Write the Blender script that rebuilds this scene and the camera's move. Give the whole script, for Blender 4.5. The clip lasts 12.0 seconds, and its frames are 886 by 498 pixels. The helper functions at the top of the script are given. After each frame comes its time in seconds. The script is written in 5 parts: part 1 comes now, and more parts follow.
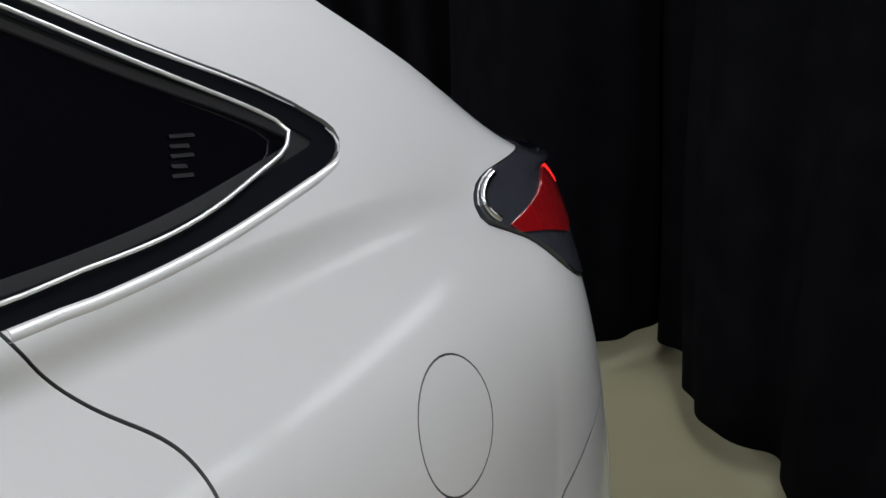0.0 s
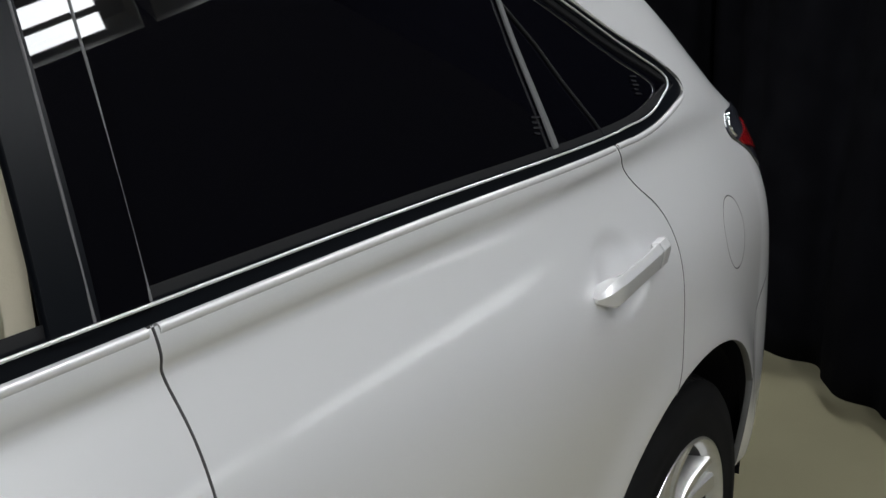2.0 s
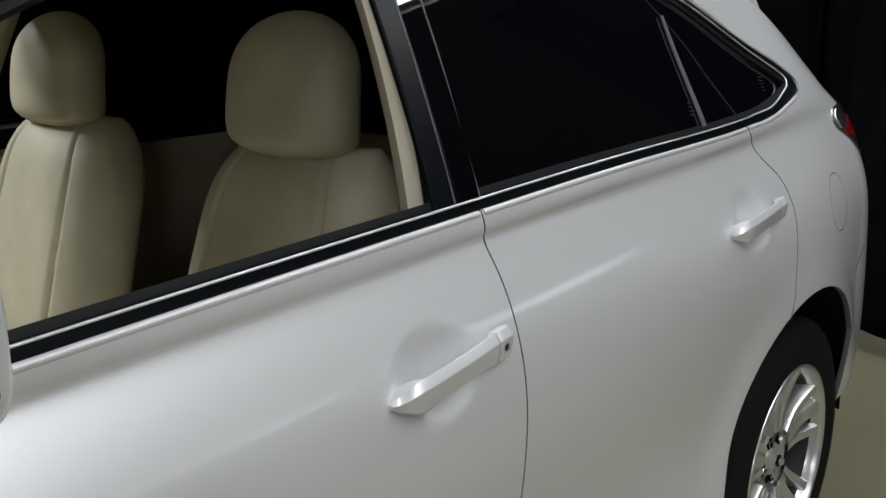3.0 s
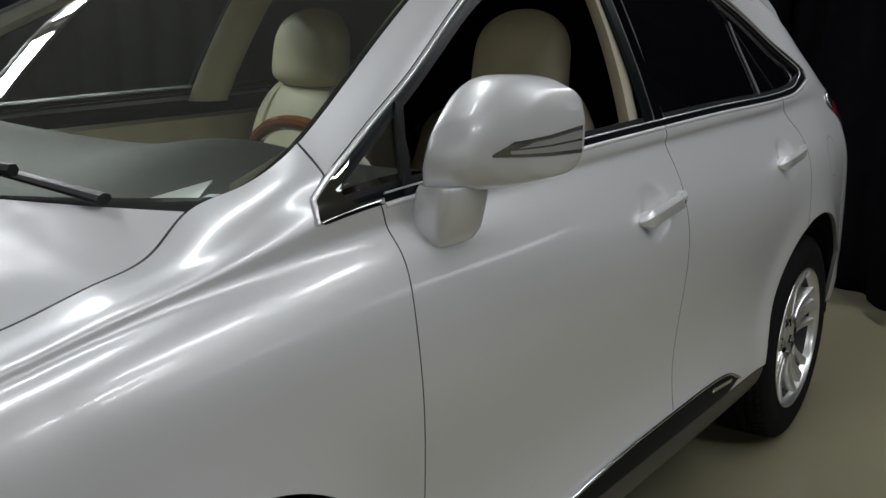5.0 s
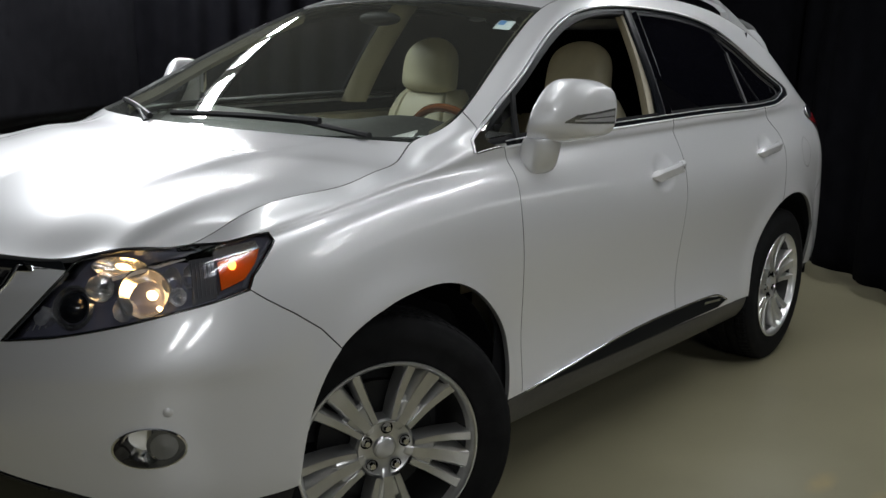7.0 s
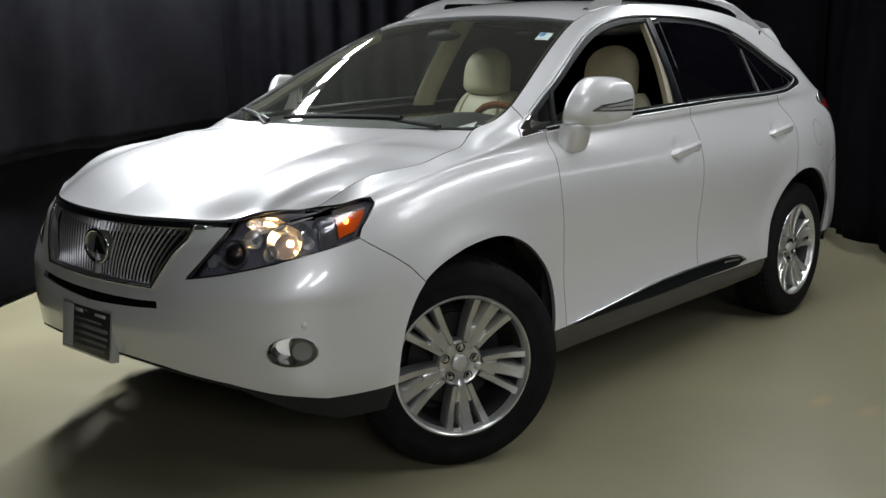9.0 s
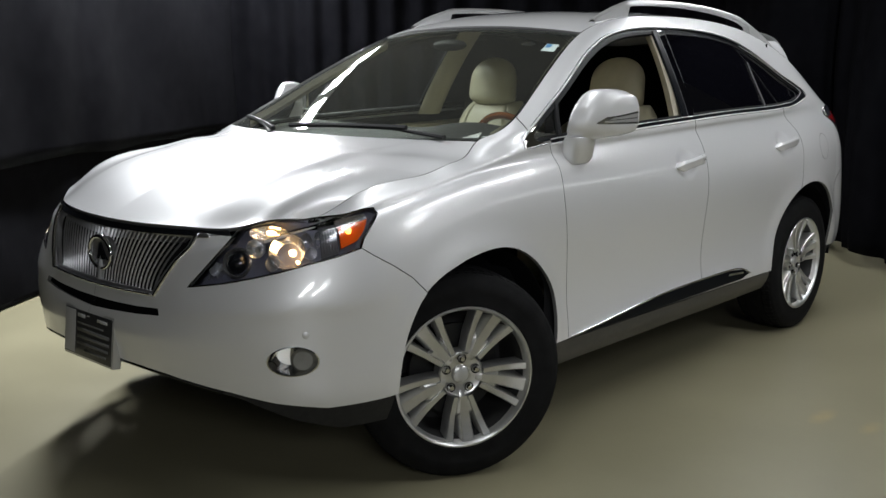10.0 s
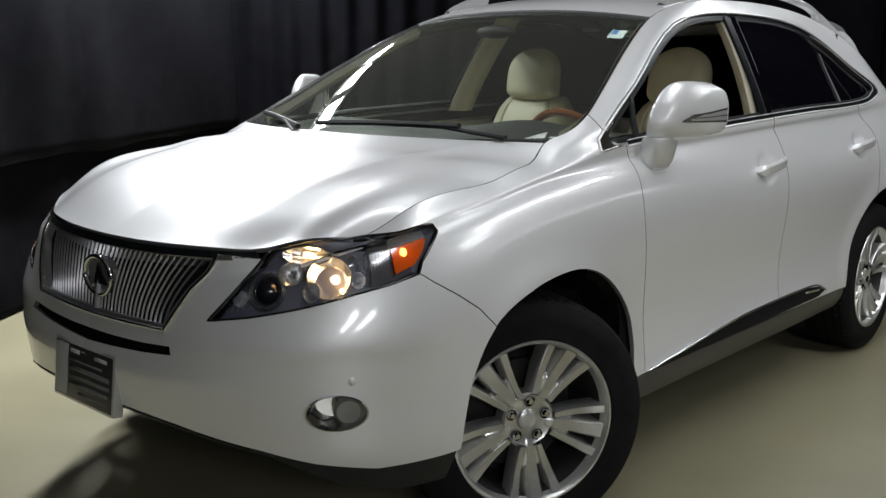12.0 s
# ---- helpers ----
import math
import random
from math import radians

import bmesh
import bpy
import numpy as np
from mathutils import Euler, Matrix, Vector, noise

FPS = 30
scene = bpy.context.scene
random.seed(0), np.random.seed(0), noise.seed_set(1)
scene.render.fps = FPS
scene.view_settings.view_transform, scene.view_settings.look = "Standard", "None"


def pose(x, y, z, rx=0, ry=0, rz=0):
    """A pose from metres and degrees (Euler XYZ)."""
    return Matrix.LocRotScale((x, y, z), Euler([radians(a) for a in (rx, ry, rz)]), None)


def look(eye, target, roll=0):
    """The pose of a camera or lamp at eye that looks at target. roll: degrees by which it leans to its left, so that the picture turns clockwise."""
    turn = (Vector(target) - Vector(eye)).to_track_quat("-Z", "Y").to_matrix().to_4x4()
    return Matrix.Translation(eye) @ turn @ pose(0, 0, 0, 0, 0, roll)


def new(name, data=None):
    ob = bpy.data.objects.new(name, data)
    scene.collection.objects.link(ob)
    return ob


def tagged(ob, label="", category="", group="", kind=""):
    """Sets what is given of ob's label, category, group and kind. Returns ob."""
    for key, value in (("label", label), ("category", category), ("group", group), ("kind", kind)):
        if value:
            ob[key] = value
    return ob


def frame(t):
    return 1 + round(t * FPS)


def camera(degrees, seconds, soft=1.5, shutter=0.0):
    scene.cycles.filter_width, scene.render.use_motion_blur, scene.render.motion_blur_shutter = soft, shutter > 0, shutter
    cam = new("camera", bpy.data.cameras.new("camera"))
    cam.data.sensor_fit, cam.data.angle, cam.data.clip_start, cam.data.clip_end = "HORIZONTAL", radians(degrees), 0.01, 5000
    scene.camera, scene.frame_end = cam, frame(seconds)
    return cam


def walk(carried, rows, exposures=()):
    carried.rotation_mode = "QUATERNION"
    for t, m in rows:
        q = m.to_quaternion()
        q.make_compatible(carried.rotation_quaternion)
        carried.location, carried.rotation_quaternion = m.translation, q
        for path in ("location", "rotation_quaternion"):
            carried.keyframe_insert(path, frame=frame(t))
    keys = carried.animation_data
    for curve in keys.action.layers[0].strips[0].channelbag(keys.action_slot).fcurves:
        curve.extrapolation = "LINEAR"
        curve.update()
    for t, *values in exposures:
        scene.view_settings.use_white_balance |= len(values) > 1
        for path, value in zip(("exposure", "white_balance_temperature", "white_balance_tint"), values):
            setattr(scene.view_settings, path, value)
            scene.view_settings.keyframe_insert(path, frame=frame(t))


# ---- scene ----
cam = camera(49.0, 12.0)
PATH = [
    (0, (-0.854, 1.434, 1.460), (-2.377, 0.284, 0.859), -1.0),
    (0.5, (-0.567, 1.420, 1.476), (-2.143, 0.332, 0.899), -0.9),
    (1, (-0.297, 1.536, 1.466), (-1.755, 0.292, 0.896), -3.1),
    (1.5, (0.006, 1.519, 1.464), (-1.556, 0.365, 0.987), -1.9),
    (2, (0.288, 1.479, 1.466), (-1.310, 0.396, 0.945), -0.3),
    (2.5, (0.558, 1.588, 1.432), (-0.983, 0.412, 0.939), -1.2),
    (3, (0.871, 1.677, 1.478), (-0.617, 0.432, 0.99), -0.4),
    (3.5, (1.2, 1.648, 1.446), (-0.328, 0.458, 0.947), -1.2),
    (3.7, (1.31, 1.641, 1.451), (-0.212, 0.45, 0.936), -0.2),
    (5.5, (2.349, 1.959, 1.392), (0.745, 0.841, 0.973), 1.3),
    (6, (2.631, 2.179, 1.388), (1.06, 1.015, 0.965), 0.1),
    (6.5, (2.96, 2.328, 1.382), (1.397, 1.132, 1.03), -0.0),
    (7, (3.231, 2.456, 1.395), (1.686, 1.247, 1.003), 2.2),
    (7.5, (3.452, 2.685, 1.392), (2.0, 1.374, 0.978), 0.3),
    (9.5, (3.884, 2.997, 1.405), (2.423, 1.683, 1.031), -0.5),
    (10, (3.844, 2.997, 1.414), (2.392, 1.672, 1.048), 0.3),
    (10.5, (3.817, 2.975, 1.396), (2.386, 1.638, 0.989), -0.9),
    (11, (3.789, 2.798, 1.41), (2.311, 1.514, 1.004), 0.8),
    (11.5, (3.76, 2.645, 1.392), (2.2, 1.453, 1.012), 0.6),
    (12, (3.587, 2.468, 1.383), (2.121, 1.159, 1.012), 0.5),
]
# Car axes: x ahead, y to its left, z up; origin on the floor midway between the axles.
walk(cam, [(t, look(eye, target, roll)) for t, eye, target, roll in PATH],
     exposures=[(0, 0.16), (1.5, 0.1), (2.5, 0.0), (3.5, -0.13), (5.5, -0.45), (6.5, -0.39), (7.5, -0.18), (9.5, 0.08), (12, 0.12)])

# ---- light: studio fluorescent rows under a dark ceiling ----
world = bpy.data.worlds.new("world")
world.use_nodes = True
world.node_tree.nodes["Background"].inputs[0].default_value = (0.010, 0.011, 0.013, 1)
world.node_tree.nodes["Background"].inputs[1].default_value = 1.0
scene.world = world
scene.view_settings.exposure = 0.0
CEILING = 2.85
ROOM_TURN = 33.0     # the room's rows of lights and back drape run askew to the car
# rows of ceiling lights: place across the room, watts each, kind, places along the row
LIGHT_ROWS = (
    (-2.35, 82, "slim", (-4.0, -2.65, -1.3, 0.05)),
    (2.18, 15, "twin", (-5.35, -4.0, -2.65, -1.3, 0.05, 1.4)),
    (0.15, 11, "slim", (1.4,)),
    (0.15, 8, "slim", (2.75,)),
    (3.4, 20, "twin", (2.1,)),
    (4.4, 20, "twin", (2.1,)),
    # added fill, no known fixture: broad panels for a soft sheen along the shoulder
    (9.5, 40, "wide", (-2.4, 1.0)),
    (1.4, 46, "single", (7.3, 8.6)),
    (2.6, 46, "single", (7.3, 8.6)),
)
SIZES = {"single": (1.30, 0.30), "slim": (1.30, 0.19), "twin": (1.30, 0.30), "wide": (3.20, 1.60)}


def lamp(name, x, y, z, lx, ly, watts, color=(1.0, 0.985, 0.95), turn=0):
    d = bpy.data.lights.new(name, "AREA")
    d.shape, d.size, d.size_y, d.energy, d.color = "RECTANGLE", lx, ly, watts, color
    ob = new(name, d)
    ob.matrix_world = pose(x, y, z, 0, 0, turn)
    return ob


# ---- materials ----
def material(name, color, rough=0.5, metal=0.0, coat=0.0, spec=0.5, **more):
    m = bpy.data.materials.new(name)
    m.use_nodes = True
    b = m.node_tree.nodes["Principled BSDF"]
    b.inputs["Base Color"].default_value = (*color, 1)
    b.inputs["Roughness"].default_value = rough
    b.inputs["Metallic"].default_value = metal
    b.inputs["Coat Weight"].default_value = coat
    b.inputs["Coat Roughness"].default_value = more.get("coat_rough", 0.03)
    b.inputs["Specular IOR Level"].default_value = spec
    b.inputs["Transmission Weight"].default_value = more.get("trans", 0.0)
    b.inputs["IOR"].default_value = more.get("ior", 1.5)
    if "sheen" in more:
        b.inputs["Sheen Weight"].default_value = more["sheen"]
    if "glow" in more:
        b.inputs["Emission Color"].default_value = (*more["glow"][:3], 1)
        b.inputs["Emission Strength"].default_value = more["glow"][3]
    return m


def vary(m, scale, low, high, bump=0.0, bump_scale=None, rough=None, detail=6.0, stretch=(1, 1, 1)):
    """Two scales of noise over the base colour, fine relief, and uneven gloss."""
    t = m.node_tree
    b = t.nodes["Principled BSDF"]
    co = t.nodes.new("ShaderNodeTexCoord")
    mp = t.nodes.new("ShaderNodeMapping")
    mp.inputs["Scale"].default_value = stretch
    t.links.new(co.outputs["Object"], mp.inputs["Vector"])
    n = t.nodes.new("ShaderNodeTexNoise")
    n.inputs["Scale"].default_value, n.inputs["Detail"].default_value = scale, detail
    t.links.new(mp.outputs[0], n.inputs["Vector"])
    r = t.nodes.new("ShaderNodeValToRGB")
    r.color_ramp.elements[0].position, r.color_ramp.elements[1].position = 0.3, 0.7
    r.color_ramp.elements[0].color, r.color_ramp.elements[1].color = (*low, 1), (*high, 1)
    t.links.new(n.outputs["Fac"], r.inputs["Fac"])
    t.links.new(r.outputs["Color"], b.inputs["Base Color"])
    if rough:
        q = t.nodes.new("ShaderNodeMapRange")
        q.inputs["To Min"].default_value, q.inputs["To Max"].default_value = rough
        t.links.new(n.outputs["Fac"], q.inputs["Value"])
        t.links.new(q.outputs[0], b.inputs["Roughness"])
    if bump:
        f = t.nodes.new("ShaderNodeTexNoise")
        f.inputs["Scale"].default_value, f.inputs["Detail"].default_value = bump_scale or scale * 8, 4.0
        t.links.new(mp.outputs[0], f.inputs["Vector"])
        p = t.nodes.new("ShaderNodeBump")
        p.inputs["Strength"].default_value, p.inputs["Distance"].default_value = bump, 0.002
        t.links.new(f.outputs["Fac"], p.inputs["Height"])
        t.links.new(p.outputs[0], b.inputs["Normal"])
    return m


PAINT = material("pearl_white_paint", (0.79, 0.79, 0.80), 0.40, 0.33, 1.0, coat_rough=0.08)
# dark colour that stands for gap shade on white panel rims; also a seam
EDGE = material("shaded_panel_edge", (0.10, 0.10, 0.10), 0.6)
BLACK = material("black_gloss_trim", (0.008, 0.009, 0.011), 0.12, 0, 0.6)
# near black for hidden parts, and for sheets standing in for shade
DARK = material("dark_parts_and_shade", (0.006, 0.006, 0.007), 0.9, spec=0.1)
SATIN = material("black_satin_trim", (0.004, 0.005, 0.007), 0.34, spec=0.08)
SEAL = material("black_rubber_seal", (0.010, 0.010, 0.011), 0.55, spec=0.2)
TRIM = material("bright_trim", (0.88, 0.88, 0.89), 0.28, 0.7)
CHROME = material("chrome", (0.82, 0.82, 0.83), 0.06, 1.0)
ALLOY = vary(material("silver_alloy", (0.5, 0.5, 0.5), 0.3, 0.85, 0.5, coat_rough=0.05), 30, (0.62, 0.62, 0.61), (0.68, 0.68, 0.67), rough=(0.26, 0.34))
RUBBER = vary(material("tyre_rubber", (0.009, 0.009, 0.009), 0.8, spec=0.1), 20, (0.006, 0.006, 0.0065), (0.012, 0.012, 0.0125), bump=0.15, bump_scale=300, rough=(0.7, 0.85))
PLASTIC = vary(material("dark_grey_plastic", (0.024, 0.024, 0.025), 0.5, spec=0.2), 60, (0.020, 0.020, 0.021), (0.028, 0.028, 0.029), bump=0.1, bump_scale=900)
SILLGREY = vary(material("dark_grey_sill_paint", (0.06, 0.058, 0.054), 0.38, 0.1), 50, (0.053, 0.051, 0.048), (0.068, 0.065, 0.06), bump=0.05, bump_scale=800)
TINT = material("privacy_glass", (0.002, 0.002, 0.0035), 0.02, 0, 0, 0.5)


def sheet_glass(name, tint, rough=0.0, veil=0.0):
    """A thin pane: clear, with the gloss that the angle gives, and a pale diffuse veil for reflected ceiling haze."""
    m = bpy.data.materials.new(name)
    m.use_nodes = True
    t = m.node_tree
    t.nodes.clear()
    out, mix = t.nodes.new("ShaderNodeOutputMaterial"), t.nodes.new("ShaderNodeMixShader")
    clear, gloss, fr = t.nodes.new("ShaderNodeBsdfTransparent"), t.nodes.new("ShaderNodeBsdfGlossy"), t.nodes.new("ShaderNodeFresnel")
    clear.inputs["Color"].default_value, gloss.inputs["Roughness"].default_value, fr.inputs["IOR"].default_value = (*tint, 1), rough, 1.55
    t.links.new(fr.outputs[0], mix.inputs[0]), t.links.new(clear.outputs[0], mix.inputs[1]), t.links.new(gloss.outputs[0], mix.inputs[2])
    hazy, haze = t.nodes.new("ShaderNodeMixShader"), t.nodes.new("ShaderNodeBsdfDiffuse")
    hazy.inputs[0].default_value, haze.inputs["Color"].default_value = veil, (0.55, 0.57, 0.50, 1)
    t.links.new(mix.outputs[0], hazy.inputs[1]), t.links.new(haze.outputs[0], hazy.inputs[2])
    t.links.new(hazy.outputs[0], out.inputs["Surface"])
    return m


GLASS = sheet_glass("window_glass", (0.80, 0.86, 0.80))
# pale diffuse share stands in for the ceiling's hazy reflection on the windscreen
SCREEN = sheet_glass("windscreen_glass", (0.72, 0.79, 0.72), veil=0.035)
LENS = sheet_glass("lamp_lens", (0.92, 0.94, 0.97), 0.01)
AMBER = material("amber_lens", (0.60, 0.09, 0.005), 0.15, 0, 0.7)
RED = material("red_lens", (0.22, 0.004, 0.006), 0.12, 0, 0.8)
LEATHER = vary(material("beige_leather", (0.49, 0.455, 0.325), 0.5), 14, (0.45, 0.42, 0.295), (0.53, 0.49, 0.35), bump=0.25, bump_scale=420, rough=(0.42, 0.6))
BEIGE = vary(material("beige_trim", (0.5, 0.45, 0.34), 0.6), 10, (0.46, 0.42, 0.31), (0.53, 0.48, 0.37), bump=0.1, bump_scale=500)
DASH = vary(material("dark_dash", (0.018, 0.018, 0.017), 0.65), 40, (0.014, 0.014, 0.0135), (0.023, 0.023, 0.0215), bump=0.2, bump_scale=700)
WOOD = material("glossy_wood", (0.22, 0.07, 0.02), 0.2, 0, 0.8)
FLOOR = vary(material("beige_epoxy_floor", (0.25, 0.23, 0.150), 0.35), 1.3, (0.222, 0.204, 0.132), (0.28, 0.258, 0.168), bump=0.05, bump_scale=40, rough=(0.25, 0.42))


def stained(m, spots):
    """Faint yellowish marks at places on the floor."""
    t = m.node_tree
    b = t.nodes["Principled BSDF"]
    base = b.inputs["Base Color"].links[0].from_socket
    geo, noise = t.nodes.new("ShaderNodeNewGeometry"), t.nodes.new("ShaderNodeTexNoise")
    noise.inputs["Scale"].default_value, noise.inputs["Detail"].default_value = 14.0, 5.0
    t.links.new(geo.outputs["Position"], noise.inputs["Vector"])
    for x, y, sx, sy, amount in spots:
        sub_, mul, ln, ramp, mix, gain = (t.nodes.new("ShaderNode" + k) for k in ("VectorMath", "VectorMath", "VectorMath", "MapRange", "MixRGB", "Math"))
        sub_.operation, mul.operation, ln.operation, gain.operation = "SUBTRACT", "MULTIPLY", "LENGTH", "MULTIPLY"
        sub_.inputs[1].default_value, mul.inputs[1].default_value = (x, y, 0), (1 / sx, 1 / sy, 0)
        t.links.new(geo.outputs["Position"], sub_.inputs[0]), t.links.new(sub_.outputs[0], mul.inputs[0]), t.links.new(mul.outputs[0], ln.inputs[0])
        ramp.inputs["From Min"].default_value, ramp.inputs["From Max"].default_value = 1.0, 0.3
        t.links.new(ln.outputs["Value"], ramp.inputs["Value"])
        t.links.new(ramp.outputs[0], gain.inputs[0]), t.links.new(noise.outputs["Fac"], gain.inputs[1])
        half = t.nodes.new("ShaderNodeMath")
        half.operation, half.inputs[1].default_value = "MULTIPLY", amount * 2
        t.links.new(gain.outputs[0], half.inputs[0]), t.links.new(half.outputs[0], mix.inputs[0])
        t.links.new(base, mix.inputs[1])
        mix.inputs[2].default_value = (0.42, 0.31, 0.13, 1)
        base = mix.outputs[0]
    t.links.new(base, b.inputs["Base Color"])
    return m


stained(FLOOR, ((-0.06, 1.575, 0.13, 0.05, 0.42), (-0.06, 1.77, 0.10, 0.045, 0.32), (1.1, 2.1, 0.5, 0.25, 0.12)))
VELVET = vary(material("black_drape", (0.0045, 0.0045, 0.0058), 0.95, spec=0.03), 9, (0.0024, 0.0024, 0.0033), (0.0044, 0.0044, 0.0056), bump=0.2, bump_scale=260)
CEIL = material("grey_ceiling", (0.13, 0.13, 0.13), 0.9)
WALL = material("dark_wall", (0.02, 0.02, 0.022), 0.9)
HOUSING = material("white_enamel", (0.75, 0.75, 0.73), 0.4)


# ---- mesh helpers ----
def link_mesh(name, verts, faces, mat, parent=None, label="", normals=None, smooth=True, rim=None, first_rim=0):
    me = bpy.data.meshes.new(name)
    me.from_pydata([tuple(map(float, v)) for v in verts], [], [tuple(map(int, f)) for f in faces])
    me.materials.append(mat)
    if rim is not None:
        me.materials.append(rim)
        me.polygons.foreach_set("material_index", first_rim)
    me.polygons.foreach_set("use_smooth", [smooth] * len(me.polygons))
    if normals is not None:
        me.normals_split_custom_set_from_vertices([tuple(map(float, n)) for n in normals])
    me.update()
    ob = new(name, me)
    if parent is not None:
        ob.parent = parent
    if label:
        ob["label"] = label
    return ob


def part(name, bm, mat, parent, label="", smooth=True, angle=35):
    bmesh.ops.recalc_face_normals(bm, faces=bm.faces)
    me = bpy.data.meshes.new(name)
    if smooth:
        for e in bm.edges:
            e.smooth = len(e.link_faces) == 2 and e.calc_face_angle(0) < radians(angle)
    bm.to_mesh(me)
    bm.free()
    me.polygons.foreach_set("use_smooth", [smooth] * len(me.polygons))
    me.materials.append(mat)
    ob = new(name, me)
    ob.parent = parent
    if label:
        ob["label"] = label
    return ob


def box(bm, x0, x1, y0, y1, z0, z1, bevel=0.0, seg=2, m=None):
    r = bmesh.ops.create_cube(bm, size=1.0)
    t = Matrix.Translation(((x0 + x1) / 2, (y0 + y1) / 2, (z0 + z1) / 2)) @ Matrix.Diagonal((x1 - x0, y1 - y0, z1 - z0, 1))
    bmesh.ops.transform(bm, matrix=(m @ t) if m else t, verts=r["verts"])
    if bevel:
        es = list({e for v in r["verts"] for e in v.link_edges})
        bmesh.ops.bevel(bm, geom=es, offset=bevel, segments=seg, affect="EDGES", profile=0.6)


def tube(points, radius, segs=8, closed=False, flat=1.0):
    """A rod along points; flat squashes it across its upper direction."""
    bm = bmesh.new()
    pts = [Vector(p) for p in points]
    n, rings = len(pts), []
    for i, p in enumerate(pts):
        a, b = pts[(i - 1) % n if closed else max(i - 1, 0)], pts[(i + 1) % n if closed else min(i + 1, n - 1)]
        d = (b - a).normalized()
        s = d.cross(Vector((0, 0, 1)))
        s = s.normalized() if s.length > 0.05 else Vector((0, 1, 0))
        w = s.cross(d).normalized()
        r = radius(i / (n - 1)) if callable(radius) else radius
        rings.append([bm.verts.new(p + r * (math.cos(2 * math.pi * k / segs) * s + flat * math.sin(2 * math.pi * k / segs) * w)) for k in range(segs)])
    for i in range(n if closed else n - 1):
        for k in range(segs):
            bm.faces.new((rings[i][k], rings[i][(k + 1) % segs], rings[(i + 1) % n][(k + 1) % segs], rings[(i + 1) % n][k]))
    if not closed:
        bm.faces.new(rings[0][::-1]), bm.faces.new(rings[-1])
    return bm


def grid_mesh(f, nu, nv):
    """Vertices and quads of f(s, t) over the unit square."""
    vs = [f(i / nu, j / nv) for i in range(nu + 1) for j in range(nv + 1)]
    fs = [(i * (nv + 1) + j, i * (nv + 1) + j + 1, (i + 1) * (nv + 1) + j + 1, (i + 1) * (nv + 1) + j) for i in range(nu) for j in range(nv)]
    return vs, fs


# ---- the car's outer surface: ten guide lines from sill to roof, joined by smooth splines ----
def spline(xs, ys):
    """A smooth (twice continuous) curve through the knots."""
    xs, ys = np.array(xs, float), np.array(ys, float)
    order = np.argsort(xs)
    xs, ys = xs[order], ys[order]
    n, h = len(xs), np.diff(xs)
    a, r = np.eye(n), np.zeros(n)
    for i in range(1, n - 1):
        a[i, i - 1:i + 2] = h[i - 1], 2 * (h[i - 1] + h[i]), h[i]
        r[i] = 6 * ((ys[i + 1] - ys[i]) / h[i] - (ys[i] - ys[i - 1]) / h[i - 1])
    m = np.linalg.solve(a, r)

    def f(x):
        x = np.clip(np.asarray(x, float), xs[0], xs[-1])
        i = np.clip(np.searchsorted(xs, x) - 1, 0, n - 2)
        p, q = xs[i + 1] - x, x - xs[i]
        return (m[i] * p ** 3 + m[i + 1] * q ** 3) / (6 * h[i]) + (ys[i] / h[i] - m[i] * h[i] / 6) * p + (ys[i + 1] / h[i] - m[i + 1] * h[i] / 6) * q
    return f


FRONT, BACK = 1.5, -1.76          # where the side begins to wrap round to nose and tail
KX = [-1.76, -1.5, -1.2, -0.7, -0.2, 0.3, 0.8, 1.05, 1.2, 1.5]
WRAP = [1.75, 2.0, 2.25, 2.5]


def window_y(z):
    d = z - 1.13
    return 0.838 - 0.30 * d - 0.42 * d * d


def guide(ys, zs, wrap, nose, tail, last=None):
    return spline(KX, ys), spline([-2.76] + KX + WRAP, [last or zs[0]] + zs + wrap), nose, tail


TOPX = [-1.76, -1.46, -1.24, -1.0, -0.85, -0.52, -0.25, 0.02, 0.25, 0.51, 0.74, 0.98]
TOPZ = [1.215, 1.335, 1.455, 1.545, 1.585, 1.603, 1.603, 1.585, 1.542, 1.448, 1.33, 1.19]
window_top = spline(TOPX, TOPZ)
EDGEX = [-1.76, -1.60, -1.48, -1.35, -1.2, -1.0, -0.7, -0.2, 0.1, 0.34, 0.524, 0.8, 0.95, 1.035, 1.08, 1.12, 1.19, 1.26, 1.37, 1.5]
edge_y = spline(EDGEX, [0.742, 0.727, 0.700, 0.650, 0.605, 0.580, 0.57, 0.572, 0.577, 0.584, 0.624, 0.704, 0.745, 0.760, 0.758, 0.750, 0.737, 0.754, 0.778, 0.778])
shoulder_y = spline([0.34, 0.524, 0.8, 0.95, 1.05, 1.19, 1.26, 1.37, 1.5], [0.584, 0.624, 0.704, 0.742, 0.755, 0.757, 0.764, 0.778, 0.778])
edge_z = spline([-2.76, -2.2, -1.90] + EDGEX + [1.75, 1.835, 1.91, 1.98, 2.03, 2.14, 2.3, 2.5],
                [1.18, 1.185, 1.203, 1.302, 1.400, 1.475, 1.550, 1.605, 1.640, 1.66, 1.655, 1.627, 1.567, 1.486, 1.343, 1.260, 1.216, 1.195, 1.180, 1.158, 1.118, 1.096, 1.0668, 1.0135, 0.960, 0.955, 0.943, 0.926, 0.917, 0.911, 0.906])
